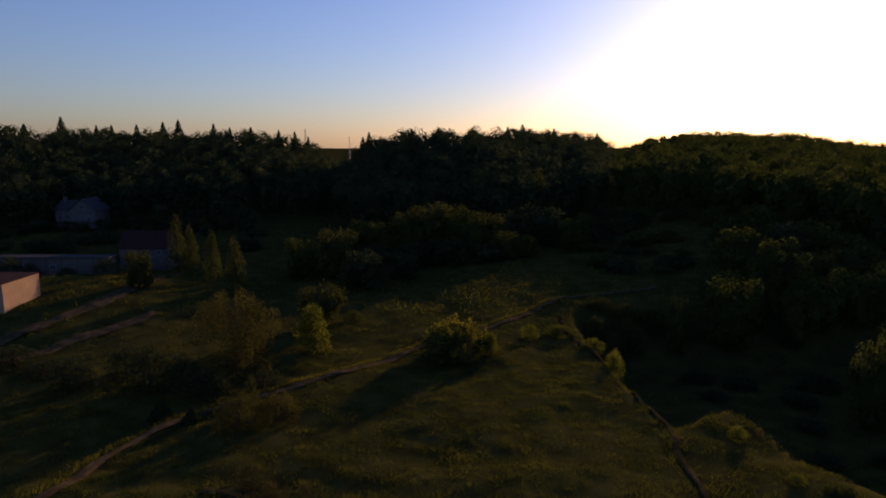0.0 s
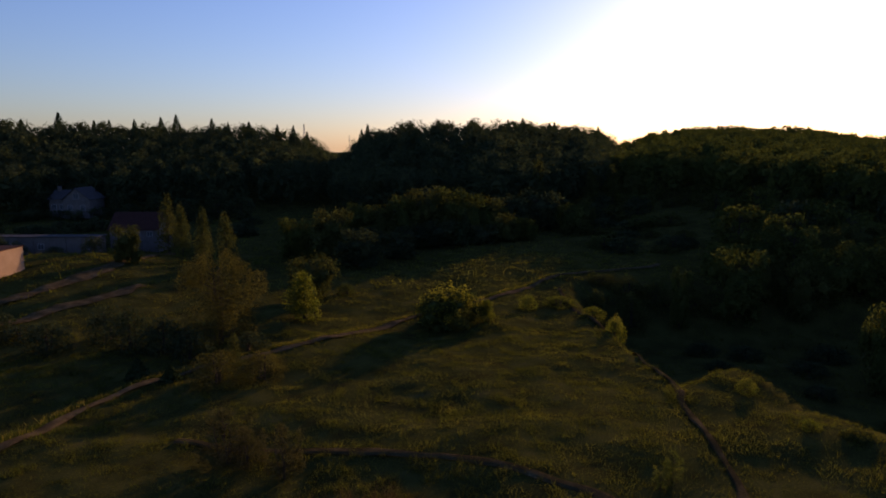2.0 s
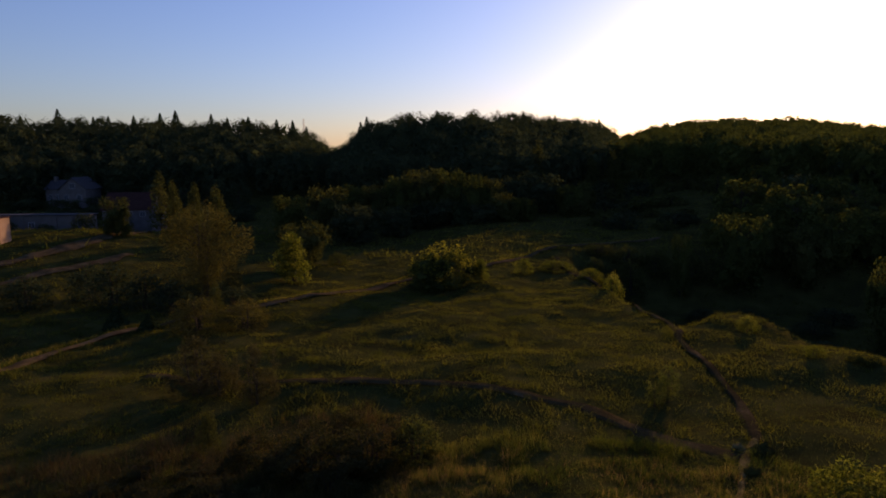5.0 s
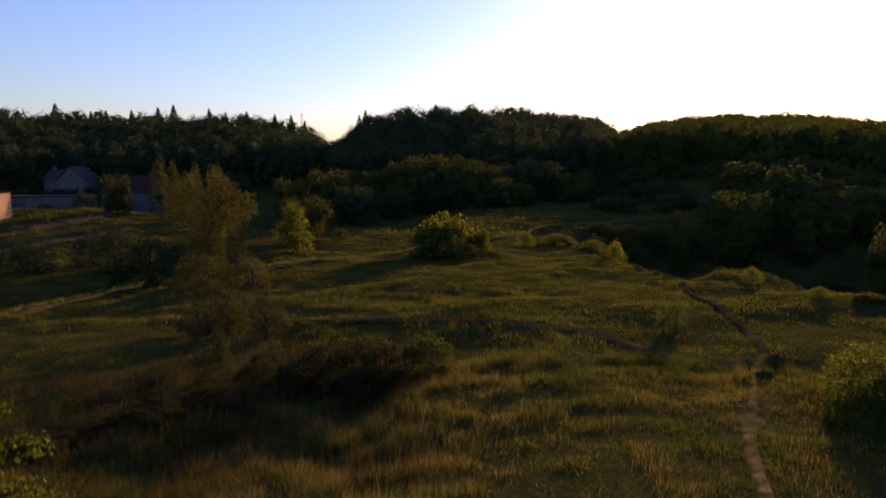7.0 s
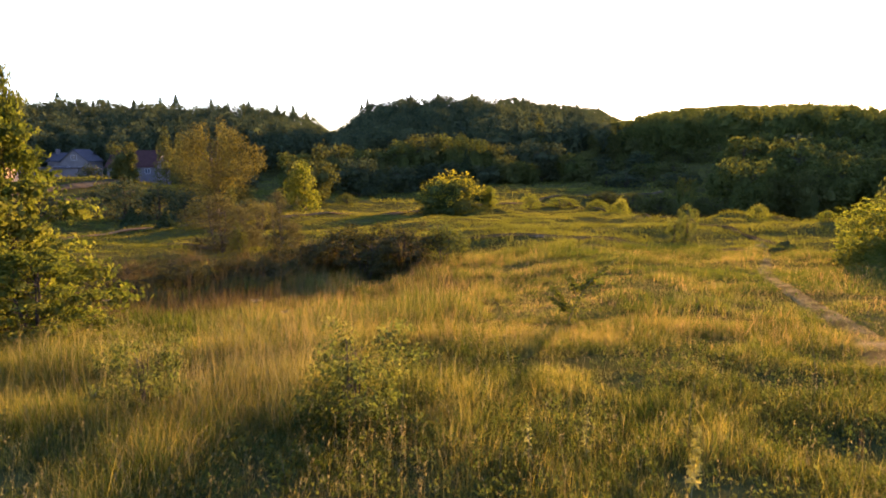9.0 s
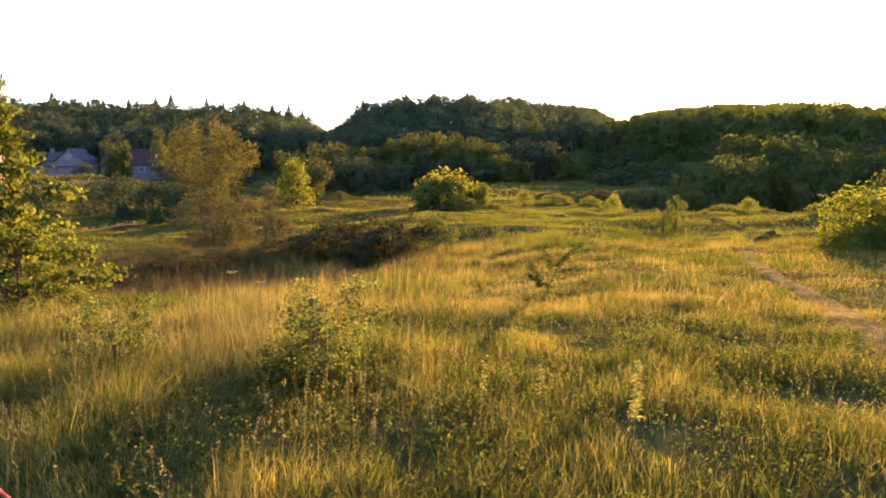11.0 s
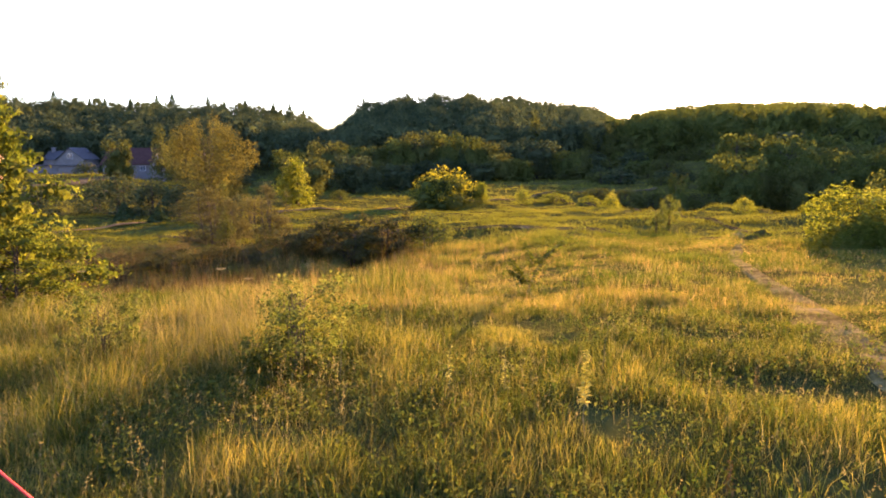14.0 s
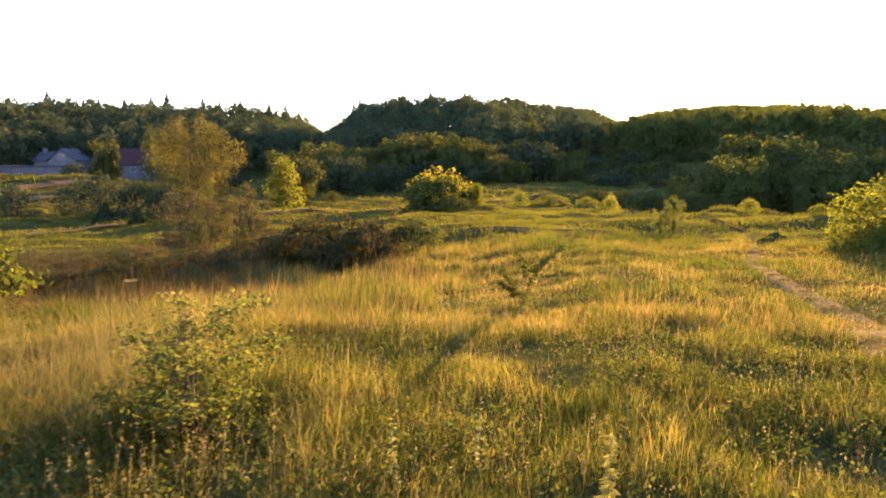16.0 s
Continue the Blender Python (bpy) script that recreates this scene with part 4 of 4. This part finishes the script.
plant("nearbush", 18.9, 22.4, 1.6, 4.2, "pale sunlit bush beside the footpath", "bush", variants=1)
# added beyond the view's right edge, only to lengthen the bushes' shadow
plant("nearbush", 21.8, 24.4, 2.1, 4.8, "bush added out of view to cast shade by the footpath", "bush", variants=1)
for x, y, h, w in [(14.9, 21.6, 1.0, 3.4), (17.2, 21.2, 1.2, 3.6), (19.6, 21.0, 1.1, 3.6)]:
    plant("nearbush", x, y, on(x, y) + h, w, "low pale bush beside the footpath", "bush", variants=1)
plant("shrub", -0.30, 7.8, 0.78, 1.6, "leafy knee-high shrub in the meadow grass", "shrub", variants=1)
plant("shrub", -2.58, 7.97, 0.62, 1.05, "leafy knee-high shrub in the meadow grass", "shrub", variants=1)


def curve_stem(pts, rad, sides=5):
    """One bent tapering tube along the points."""
    p = np.array(pts, dtype=float)
    n = len(p)
    way = unit(np.gradient(p, axis=0))
    a = unit(np.cross(way, np.array([0.3, 0.9, 0.1])))
    b = np.cross(way, a)
    t = np.arange(sides) * 2 * math.pi / sides
    size = rad * (1 - 0.75 * np.arange(n) / (n - 1))
    v = p[:, None] + (a[:, None] * np.cos(t)[None, :, None] + b[:, None] * np.sin(t)[None, :, None]) * size[:, None, None]
    i, j = np.meshgrid(np.arange(n - 1), np.arange(sides), indexing="ij")
    k = (j + 1) % sides
    f = np.stack([i * sides + j, i * sides + k, (i + 1) * sides + k, (i + 1) * sides + j], -1).reshape(-1, 4)
    return mesh_idx("stem", v.reshape(-1, 3), f, M_STEM, True)


def leaf_pairs(pts, size, r, per=4, spread=0.6, taper=0.6, first=1):
    """Pointed leaves standing out all along a stem."""
    p, ways, sizes = [], [], []
    n = len(pts) - 1
    for i in range(first, n + 1):
        for k in range(per):
            t = r.uniform(0, 2 * math.pi)
            q = r.random()
            p.append([a * q + b * (1 - q) for a, b in zip(pts[i], pts[i - 1])])
            ways.append((math.cos(t), math.sin(t), r.uniform(-0.2, spread + 0.3)))
            sizes.append(size * (1 - taper * i / n) * r.uniform(0.7, 1.2))
    p, a, sz = np.array(p, dtype=float), unit(np.array(ways)), np.array(sizes)[:, None]
    b = unit(np.cross(a, np.array([0, 0, 1.0])))
    dip = np.array([0, 0, -0.25]) * sz
    return np.stack([p, p + a * sz * 0.5 + b * sz * 0.22, p + a * sz + dip, p + a * sz * 0.5 - b * sz * 0.22], 1)


def weed(x, y, h, leaf, material, label, bend=(0.0, 0.0), per=5, seed=1, flower=None, name="weed", first=1):
    r = np.random.default_rng(seed)
    root = thing(name, pose(x, y, on(x, y) - 0.03), label, "weed", "meadow weeds")
    n = 12
    pts = [(bend[0] * (i / n) ** 1.7 + r.normal(0, 0.006), bend[1] * (i / n) ** 1.7 + r.normal(0, 0.006), h * i / n) for i in range(n + 1)]
    part("stem", curve_stem(pts, 0.006), None, root)
    part("leaves", mesh_np("leaves", leaf_pairs(pts, leaf, r, per, first=first), 4, material), None, root)
    if flower:
        t = np.arange(48) * 2 * math.pi / 48 + r.normal(0, 0.05, 48)
        reach = flower * np.where(np.arange(48) % 4 < 2, 1.5, 0.7) * r.uniform(0.8, 1.2, 48)
        rim = np.stack([np.cos(t) * reach, np.sin(t) * reach, reach * r.uniform(0.0, 0.3, 48)], 1) + pts[-1]
        v = np.concatenate([[np.array(pts[-1]) - np.array([0, 0, flower * 0.4])], rim])
        f = np.stack([np.zeros(48, dtype=int), 1 + np.arange(48), 1 + (np.arange(48) + 1) % 48], 1)
        part("flower_head", mesh_idx("flower_head", v, f, M_PETAL), None, root, "flat cream flower head")


weed(2.5, 5.82, 0.49 - on(2.5, 5.82), 0.10, M_WEED, "upright pale yellow-green leafy weed", per=24, seed=3, first=6)
weed(1.4, 6.7, 0.60, 0.08, M_WEED, "thin yellow-green leafy weed", per=4, seed=4)
weed(1.95, 6.9, 0.60, 0.08, M_WEED, "thin yellow-green leafy weed", per=4, seed=5)
weed(0.6, 9.0, 0.55, 0.07, M_HERB, "thin green leafy weed", per=4, seed=6)
weed(4.0, 8.3, 0.45, 0.08, M_HERB, "thin green leafy weed", per=4, seed=7)
weed(4.45, 6.9, 0.34, 0.06, M_DOCK, "reddish withering dock plant", per=5, seed=8, name="dock_plant")
weed(3.3, 4.9, 0.30, 0.06, M_DOCK, "reddish withering dock plant", per=5, seed=9, name="dock_plant")
weed(2.0, 4.6, 0.28, 0.055, M_DOCK, "reddish withering dock plant", per=4, seed=10, name="dock_plant")
weed(-2.2, 10.9, 0.95, 0.09, M_HERB, "tall weed with a cream flower head", per=3, seed=11, flower=0.06)
weed(-1.7, 10.6, 0.85, 0.09, M_HERB, "tall weed with a cream flower head", per=3, seed=12, flower=0.045)
weed(-5.0, 11.8, 0.95, 0.10, M_LIME, "tall leafy weed with a cream flower head", per=5, seed=13, flower=0.05)
weed(-4.2, 9.2, 0.75, 0.09, M_HERB, "thin green leafy weed", per=4, seed=14)
r_weed = random.Random(9)
for i in range(26):
    d, a = r_weed.uniform(7, 26), r_weed.uniform(-0.55, 0.5)
    x, y = 1 + d * math.sin(a), d * math.cos(a)
    weed(x, y, r_weed.uniform(0.4, 0.75), r_weed.uniform(0.06, 0.1), M_HERB, "thin green leafy weed", (r_weed.uniform(-0.15, 0.15), 0.05), 4, 20 + i)


for i in range(30):
    d, a = r_weed.uniform(3.6, 9), r_weed.uniform(-0.6, 0.55)
    x, y = 1 + d * math.sin(a), d * math.cos(a)
    weed(x, y, r_weed.uniform(0.22, 0.42), r_weed.uniform(0.05, 0.085), M_HERB if i % 3 else M_LIME, "low bushy green weed in the turf", (r_weed.uniform(-0.08, 0.08), 0.03), 9, 60 + i)


def leaning_twig():
    """A sapling that leans over to one side with feathery leaves along its branches."""
    r = np.random.default_rng(2)
    root = thing("sapling", pose(2.95, 13.0, on(2.95, 13.0) - 0.03) @ Matrix.Scale(1.5, 4), "leaning feathery-leaved sapling in the grass", "sapling")
    runs = [[(0.02 * i + 0.0035 * i * i, 0, 0.105 * i - 0.002 * i * i) for i in range(13)],
            [(-0.02 * i, 0.01 * i, 0.25 + 0.03 * i) for i in range(10)], [(0.12 + 0.05 * i, 0.02 * i, 0.5 + 0.03 * i) for i in range(9)],
            [(-0.03 * i, -0.01 * i, 0.22 + 0.025 * i) for i in range(9)], [(0.1 - 0.02 * i, 0, 0.45 + 0.045 * i) for i in range(8)]]
    for k, pts in enumerate(runs):
        part("stem" if k == 0 else "branch", curve_stem(pts, 0.010 if k == 0 else 0.005), None, root)
        part("leaves", mesh_np("leaves", leaf_pairs(pts, 0.085, r, 14, 0.5, 0.3), 4, M_LIME), None, root)


leaning_twig()


def red_cane():
    """A thin red cane stuck aslant in the tall grass."""
    root = thing("garden_cane", pose(0, 0, 0), "thin red-painted cane leaning in the tall grass", "cane")
    v, f = [], []
    a, b = Vector(CANE_FOOT), Vector(CANE_TOP)
    limb(v, f, a, b, 0.008, 0.008, 8)
    part("rod", mesh_idx("rod", v, f, M_RED, True), None, root)
    v, f = [], []
    limb(v, f, b, b + (b - a).normalized() * 0.03, 0.011, 0.009, 8)
    part("cap", mesh_idx("cap", v, f, M_RED, True), None, root)


CANE_FOOT, CANE_TOP = (-1.12, 4.5, -0.15), (-1.88, 4.5, 0.61)
red_cane()


def earth_mound(x, y, w, h, seed, material=M_GROUND, label="small heap of dark earth beside the footpath"):
    """A lumpy heap of turned earth."""
    bm = bmesh.new()
    bmesh.ops.create_icosphere(bm, subdivisions=3, radius=1)
    for v in bm.verts:
        n = noise.noise(v.co * 2.3 + Vector((seed, 0, 0))) * 0.35 + noise.noise(v.co * 6 + Vector((seed, 3, 0))) * 0.15
        v.co = Vector((v.co.x * w * 0.5 * (1 + n), v.co.y * w * 0.4 * (1 + n), max(v.co.z, -0.2) * h * (1 + n)))
    me = bpy.data.meshes.new("earth_mound")
    bm.to_mesh(me), bm.free()
    me.materials.append(material)
    ob = new("earth_mound", me)
    ob.matrix_basis = pose(x, y, on(x, y))
    tagged(ob, label, "mound")


earth_mound(15.6, 29.2, 1.1, 0.42, 1)
earth_mound(14.2, 27.0, 0.8, 0.22, 5)
earth_mound(14.75, 29.5, 0.6, 0.26, 8, M_PATH, "small sunlit heap of bare pale earth")


# ---- grass ----
def blades(x, y, height, width, r, seg=2, lean=0.35):
    """Bent tapering blades rooted at x, y."""
    n = len(x)
    t = r.uniform(0, 2 * math.pi, n)
    side = np.stack([np.cos(t), np.sin(t), np.zeros(n)], 1) * (width * 0.5)[:, None]
    t2 = t + math.pi / 2 + r.normal(0, 0.5, n)
    tip = np.stack([np.cos(t2), np.sin(t2), np.zeros(n)], 1) * (height * lean * r.uniform(0.2, 1.6, n))[:, None]
    root = np.stack([x, y, ground(x, y) - 0.03], 1)
    up = np.array([0, 0, 1.0]) * height[:, None]
    if seg == 1:
        return np.stack([root - side, root + side, root + up + tip], 1), None
    m = root + up * 0.55 + tip * 0.3
    quad = np.stack([root - side, root + side, m + side * 0.75, m - side * 0.75], 1)
    tri = np.stack([m - side * 0.75, m + side * 0.75, root + up * 0.96 + tip], 1)
    return quad, tri


def scatter(n, d0, d1, r, half=0.80, x0=1.0, y0=0.0, tuft=1, spread=0.0):
    m = n // tuft
    d = np.sqrt(r.uniform(d0 * d0, d1 * d1, m))
    a = r.uniform(-half, half, m)
    x, y = np.repeat(x0 + d * np.sin(a), tuft), np.repeat(y0 + d * np.cos(a), tuft)
    return x + r.normal(0, spread, len(x)), y + r.normal(0, spread, len(y))


def grass(name, n, d0, d1, h, w, material, label, seg=2, keep=None, seed=0, lean=0.35, half=0.80, tuft=1, spread=0.0):
    r = np.random.default_rng(seed)
    x, y = scatter(n, d0, d1, r, half, tuft=tuft, spread=spread)
    n = len(x)
    verge = beside_paths(x, y)
    ok = (verge > np.where(y > 24, 0.08, -0.1)) | (r.random(n) < np.where(y > 27, 0.05, 0.14 + 0.6 * step(vnoise(x, y, 0.7, 2), 0.45, 0.75)))
    fine = vnoise(x, y, 0.38, 1) if d1 < 40 else vnoise(x, y, 1.6, 1)
    dens = fine * 0.9 + vnoise(x, y, 0.9, 5) * 0.5 + vnoise(x, y, 3.1, 4) * 0.4 - 0.3
    ok &= r.random(n) < np.clip(dens * 2.0, 0.22, 1)
    ok &= r.random(n) > 0.85 * np.exp(-((x - 4.2) / 1.0) ** 2 - ((y - 4.9) / 0.75) ** 2)      # grass thinned to nearly bare round one spot
    if keep is not None:
        ok &= keep(x, y, r)
    x, y, verge = x[ok], y[ok], verge[ok]
    tall = (0.3 + 0.3 * vnoise(x, y, 0.38, 1) + 1.1 * step(vnoise(x, y, 1.0, 3), 0.2, 0.8) * (0.5 + vnoise(x, y, 5.0, 2))) * (1.25 - 0.75 * east(x, y) * np.clip((40 - y) / 20, 0, 1)) * np.where(y > 24, 1 + 0.6 * np.exp(-((verge - 0.35) / 0.4) ** 2), np.clip(0.4 + verge * 0.8, 0.35, 1)) * (0.8 + 0.2 * step(np.hypot(x - 1, y), 4.2, 7))
    tall = tall * (1 - 0.45 * np.exp(-((x + 0.2) / 1.1) ** 2 - ((y - 4.6) / 0.8) ** 2))
    quad, tri = blades(x, y, h * tall * r.uniform(0.6, 1.3, len(x)), w * r.uniform(0.6, 1.3, len(x)), r, seg, lean)
    if tri is None:
        me = mesh_np(name, quad, 3, material)
    else:
        nq = len(quad)
        v = np.concatenate([quad.reshape(-1, 3), tri[:, 2]])
        i = np.arange(nq) * 4
        f = np.concatenate([np.stack([i, i + 1, i + 2], 1), np.stack([i, i + 2, i + 3], 1), np.stack([i + 3, i + 2, 4 * nq + np.arange(nq)], 1)])
        me = mesh_idx(name, v, f, material)
    ob = new(name, me)
    return tagged(ob, label, "grass", kind="stuff")


def east(x, y):
    """0 over the tall western grass, 1 over the short turf of the brow."""
    return np.clip((x + 0.8 - 0.05 * y) / 2.5, 0, 1)


grass("meadow_grass", 140000, 2.5, 14, 0.27, 0.0052, M_GRASS, "uncut green meadow grass lit from behind", seed=11, lean=0.6, tuft=9, spread=0.035)
grass("short_turf", 260000, 2.5, 14, 0.17, 0.0075, M_GRASS, "short fine turf between the taller tufts", seg=1, seed=21, lean=0.8, tuft=7, spread=0.04)
grass("meadow_grass", 205000, 13.5, 32, 0.30, 0.017, M_MIDGRASS, "uncut green meadow grass lit from behind", seg=1, seed=12, lean=0.6, tuft=6, spread=0.07)
grass("meadow_grass", 220000, 31, 76, 0.15, 0.042, M_FARGRASS, "uncut green meadow grass lit from behind", seg=1, seed=13, half=0.68, tuft=5, spread=0.2, lean=1.1)
grass("meadow_grass", 120000, 74, 135, 0.15, 0.07, M_FARGRASS, "uncut green meadow grass lit from behind", seg=1, seed=18, half=0.66, tuft=4, spread=0.3, lean=1.2)
grass("rough_grass", 55000, 100, 300, 0.34, 0.2, M_FARGRASS, "rough grass on the far slopes", seg=1, seed=16, half=0.66, lean=0.8)
grass("dry_grass", 105000, 2.5, 34, 0.44, 0.005, M_STRAW, "tall straw-coloured seeding grass", seed=14, lean=0.3, tuft=5, spread=0.05,
      keep=lambda x, y, r: r.random(len(x)) < (0.65 - 0.35 * step(np.hypot(x - 1, y), 10, 14)) * (1 - 0.8 * east(x, y)) * (0.15 + 0.85 * step(np.hypot(x - 1, y), 5.0, 7.5)) * np.clip(vnoise(x, y, 2.2, 1) * 2.2 - 0.5, 0.08, 1))
grass("dry_grass", 45000, 2.5, 17, 0.27, 0.0035, M_SEED, "thin tan seed stalks standing over the turf", seg=1, seed=24, lean=0.45, tuft=4, spread=0.06)
grass("dry_grass", 36000, 6.5, 13, 0.50, 0.0045, M_SEED, "tall pale seeding grass on the brow", seg=1, seed=27, lean=0.35, tuft=4, spread=0.06,
      keep=lambda x, y, r: r.random(len(x)) < np.exp(-((x + 2.1 + 0.12 * (y - 9)) / 1.3) ** 2 - ((y - 9.3) / 1.7) ** 2))
grass("meadow_grass", 60000, 0.3, 16, 0.3, 0.012, M_GRASS, "uncut green meadow grass", seg=1, seed=22, lean=0.7, half=math.pi, tuft=6, spread=0.06)
grass("seeding_grass", 70000, 11, 30, 0.34, 0.012, M_FESCUE, "pinkish tan seeding grass over the brow", seg=1, seed=28, lean=0.45, tuft=4, spread=0.09,
      keep=lambda x, y, r: (x > -3 - 0.1 * y) & (r.random(len(x)) < np.clip(vnoise(x, y, 3.0, 2) * 2.0 - 0.35, 0.06, 0.9)))
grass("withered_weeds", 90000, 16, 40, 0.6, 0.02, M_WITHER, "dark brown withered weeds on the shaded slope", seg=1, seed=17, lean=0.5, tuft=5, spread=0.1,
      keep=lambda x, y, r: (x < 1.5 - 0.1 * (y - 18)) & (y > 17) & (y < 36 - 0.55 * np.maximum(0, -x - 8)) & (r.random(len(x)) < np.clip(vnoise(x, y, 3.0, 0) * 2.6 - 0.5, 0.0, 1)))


def seed_stalks(name, n, d0, d1, tall, label, seed, keep=None):
    """Thin bending stalks, each with a loose tan seed head at its tip."""
    r = np.random.default_rng(seed)
    x, y = scatter(n, d0, d1, r, tuft=3, spread=0.08)
    ok = (beside_paths(x, y) > 0) & (r.random(len(x)) < np.clip(vnoise(x, y, 1.3, 3) * 2.4 - 0.6, 0.05, 1))
    if keep is not None:
        ok &= keep(x, y, r)
    x, y = x[ok], y[ok]
    m = len(x)
    h = tall * r.uniform(0.6, 1.25, m)
    t = r.uniform(0, 2 * math.pi, m)
    lean = np.stack([np.cos(t), np.sin(t), np.zeros(m)], 1) * (h * r.uniform(0.08, 0.5, m))[:, None]
    foot = np.stack([x, y, ground(x, y) - 0.02], 1)
    along = lambda u: foot + lean * u ** 2 + np.array([0, 0, 1.0]) * (h * u * (1 - 0.12 * u))[:, None]
    side = np.stack([np.sin(t), -np.cos(t), np.zeros(m)], 1) * 0.0016
    tris = [np.stack([foot - side, foot + side, along(0.55) + side * 0.8], 1), np.stack([along(0.5) - side * 0.8, along(0.5) + side * 0.8, along(1.0)], 1)]
    for u in (0.80, 0.86, 0.92, 0.97):
        q = leaves(along(u) + r.normal(0, 0.006, (m, 3)), np.tile([0, 0, 0.1], (m, 1)), 0.019, r, -0.9)
        tris += [q[:, :3], q[:, [0, 2, 3]]]
    ob = new(name, mesh_np(name, np.concatenate(tris), 3, M_SEED))
    tagged(ob, label, "grass", kind="stuff")


seed_stalks("seed_grass", 9000, 3.0, 16, 0.62, "tall tan seed heads over the western grass", 41, keep=lambda x, y, r: r.random(len(x)) < 1 - 0.85 * east(x, y))
seed_stalks("seed_grass", 5500, 2.5, 18, 0.36, "thin seed heads scattered over the turf", 42)


def verge_grass():
    """Taller grass added along the far side of the track to cast shade on it."""
    r = np.random.default_rng(51)
    c = PATHS[0][0]
    t = np.gradient(c, axis=0)
    t /= np.linalg.norm(t, axis=1)[:, None]
    k = r.integers(8, len(c), 9000)
    off = 0.55 + np.abs(r.normal(0, 0.35, 9000))
    x, y = c[k, 0] - t[k, 1] * off + r.normal(0, 0.2, 9000), c[k, 1] + t[k, 0] * off + r.normal(0, 0.2, 9000)
    tris, _ = blades(x, y, r.uniform(0.25, 0.6, 9000), r.uniform(0.05, 0.09, 9000), r, 1, 0.5)
    tagged(new("verge_grass", mesh_np("verge_grass", tris, 3, M_GRASS)), "taller grass added to shade the trodden track", "grass", kind="stuff")


verge_grass()


def herbs(name, n, d0, d1, each, size, tall, material, label, seed):
    """Small leafy plants standing through the grass, as one mass."""
    r = np.random.default_rng(seed)
    x, y = scatter(n, d0, d1, r)
    ok = (beside_paths(x, y) > 0) & (r.random(n) < np.clip(vnoise(x, y, 1.1, 2) * 2.4 - 0.55, 0.04, 1))
    x, y = x[ok], y[ok]
    m = len(x)
    hgt = tall * r.uniform(0.4, 1.2, m)
    u = r.random((m, each))
    p = np.stack([x[:, None] + r.normal(0, 0.035, (m, each)), y[:, None] + r.normal(0, 0.035, (m, each)), ground(x, y)[:, None] + hgt[:, None] * (0.25 + 0.75 * u)], -1).reshape(-1, 3)
    w = np.tile([0, 0, 0.6], (len(p), 1)) + r.normal(0, 0.5, (len(p), 3))
    ob = new(name, mesh_np(name, leaves(p, w, size, r), 4, material))
    tagged(ob, label, "herbs", kind="stuff")


herbs("meadow_herbs", 12000, 2.5, 15, 6, 0.024, 0.19, M_HERB, "small leafy herbs scattered through the turf", 31)
herbs("meadow_herbs", 8000, 14, 45, 6, 0.05, 0.28, M_HERB, "small leafy herbs scattered through the turf", 32)
herbs("meadow_herbs", 4800, 2.6, 11, 16, 0.032, 0.27, M_HERB, "leafy sprouts standing through the turf", 33)
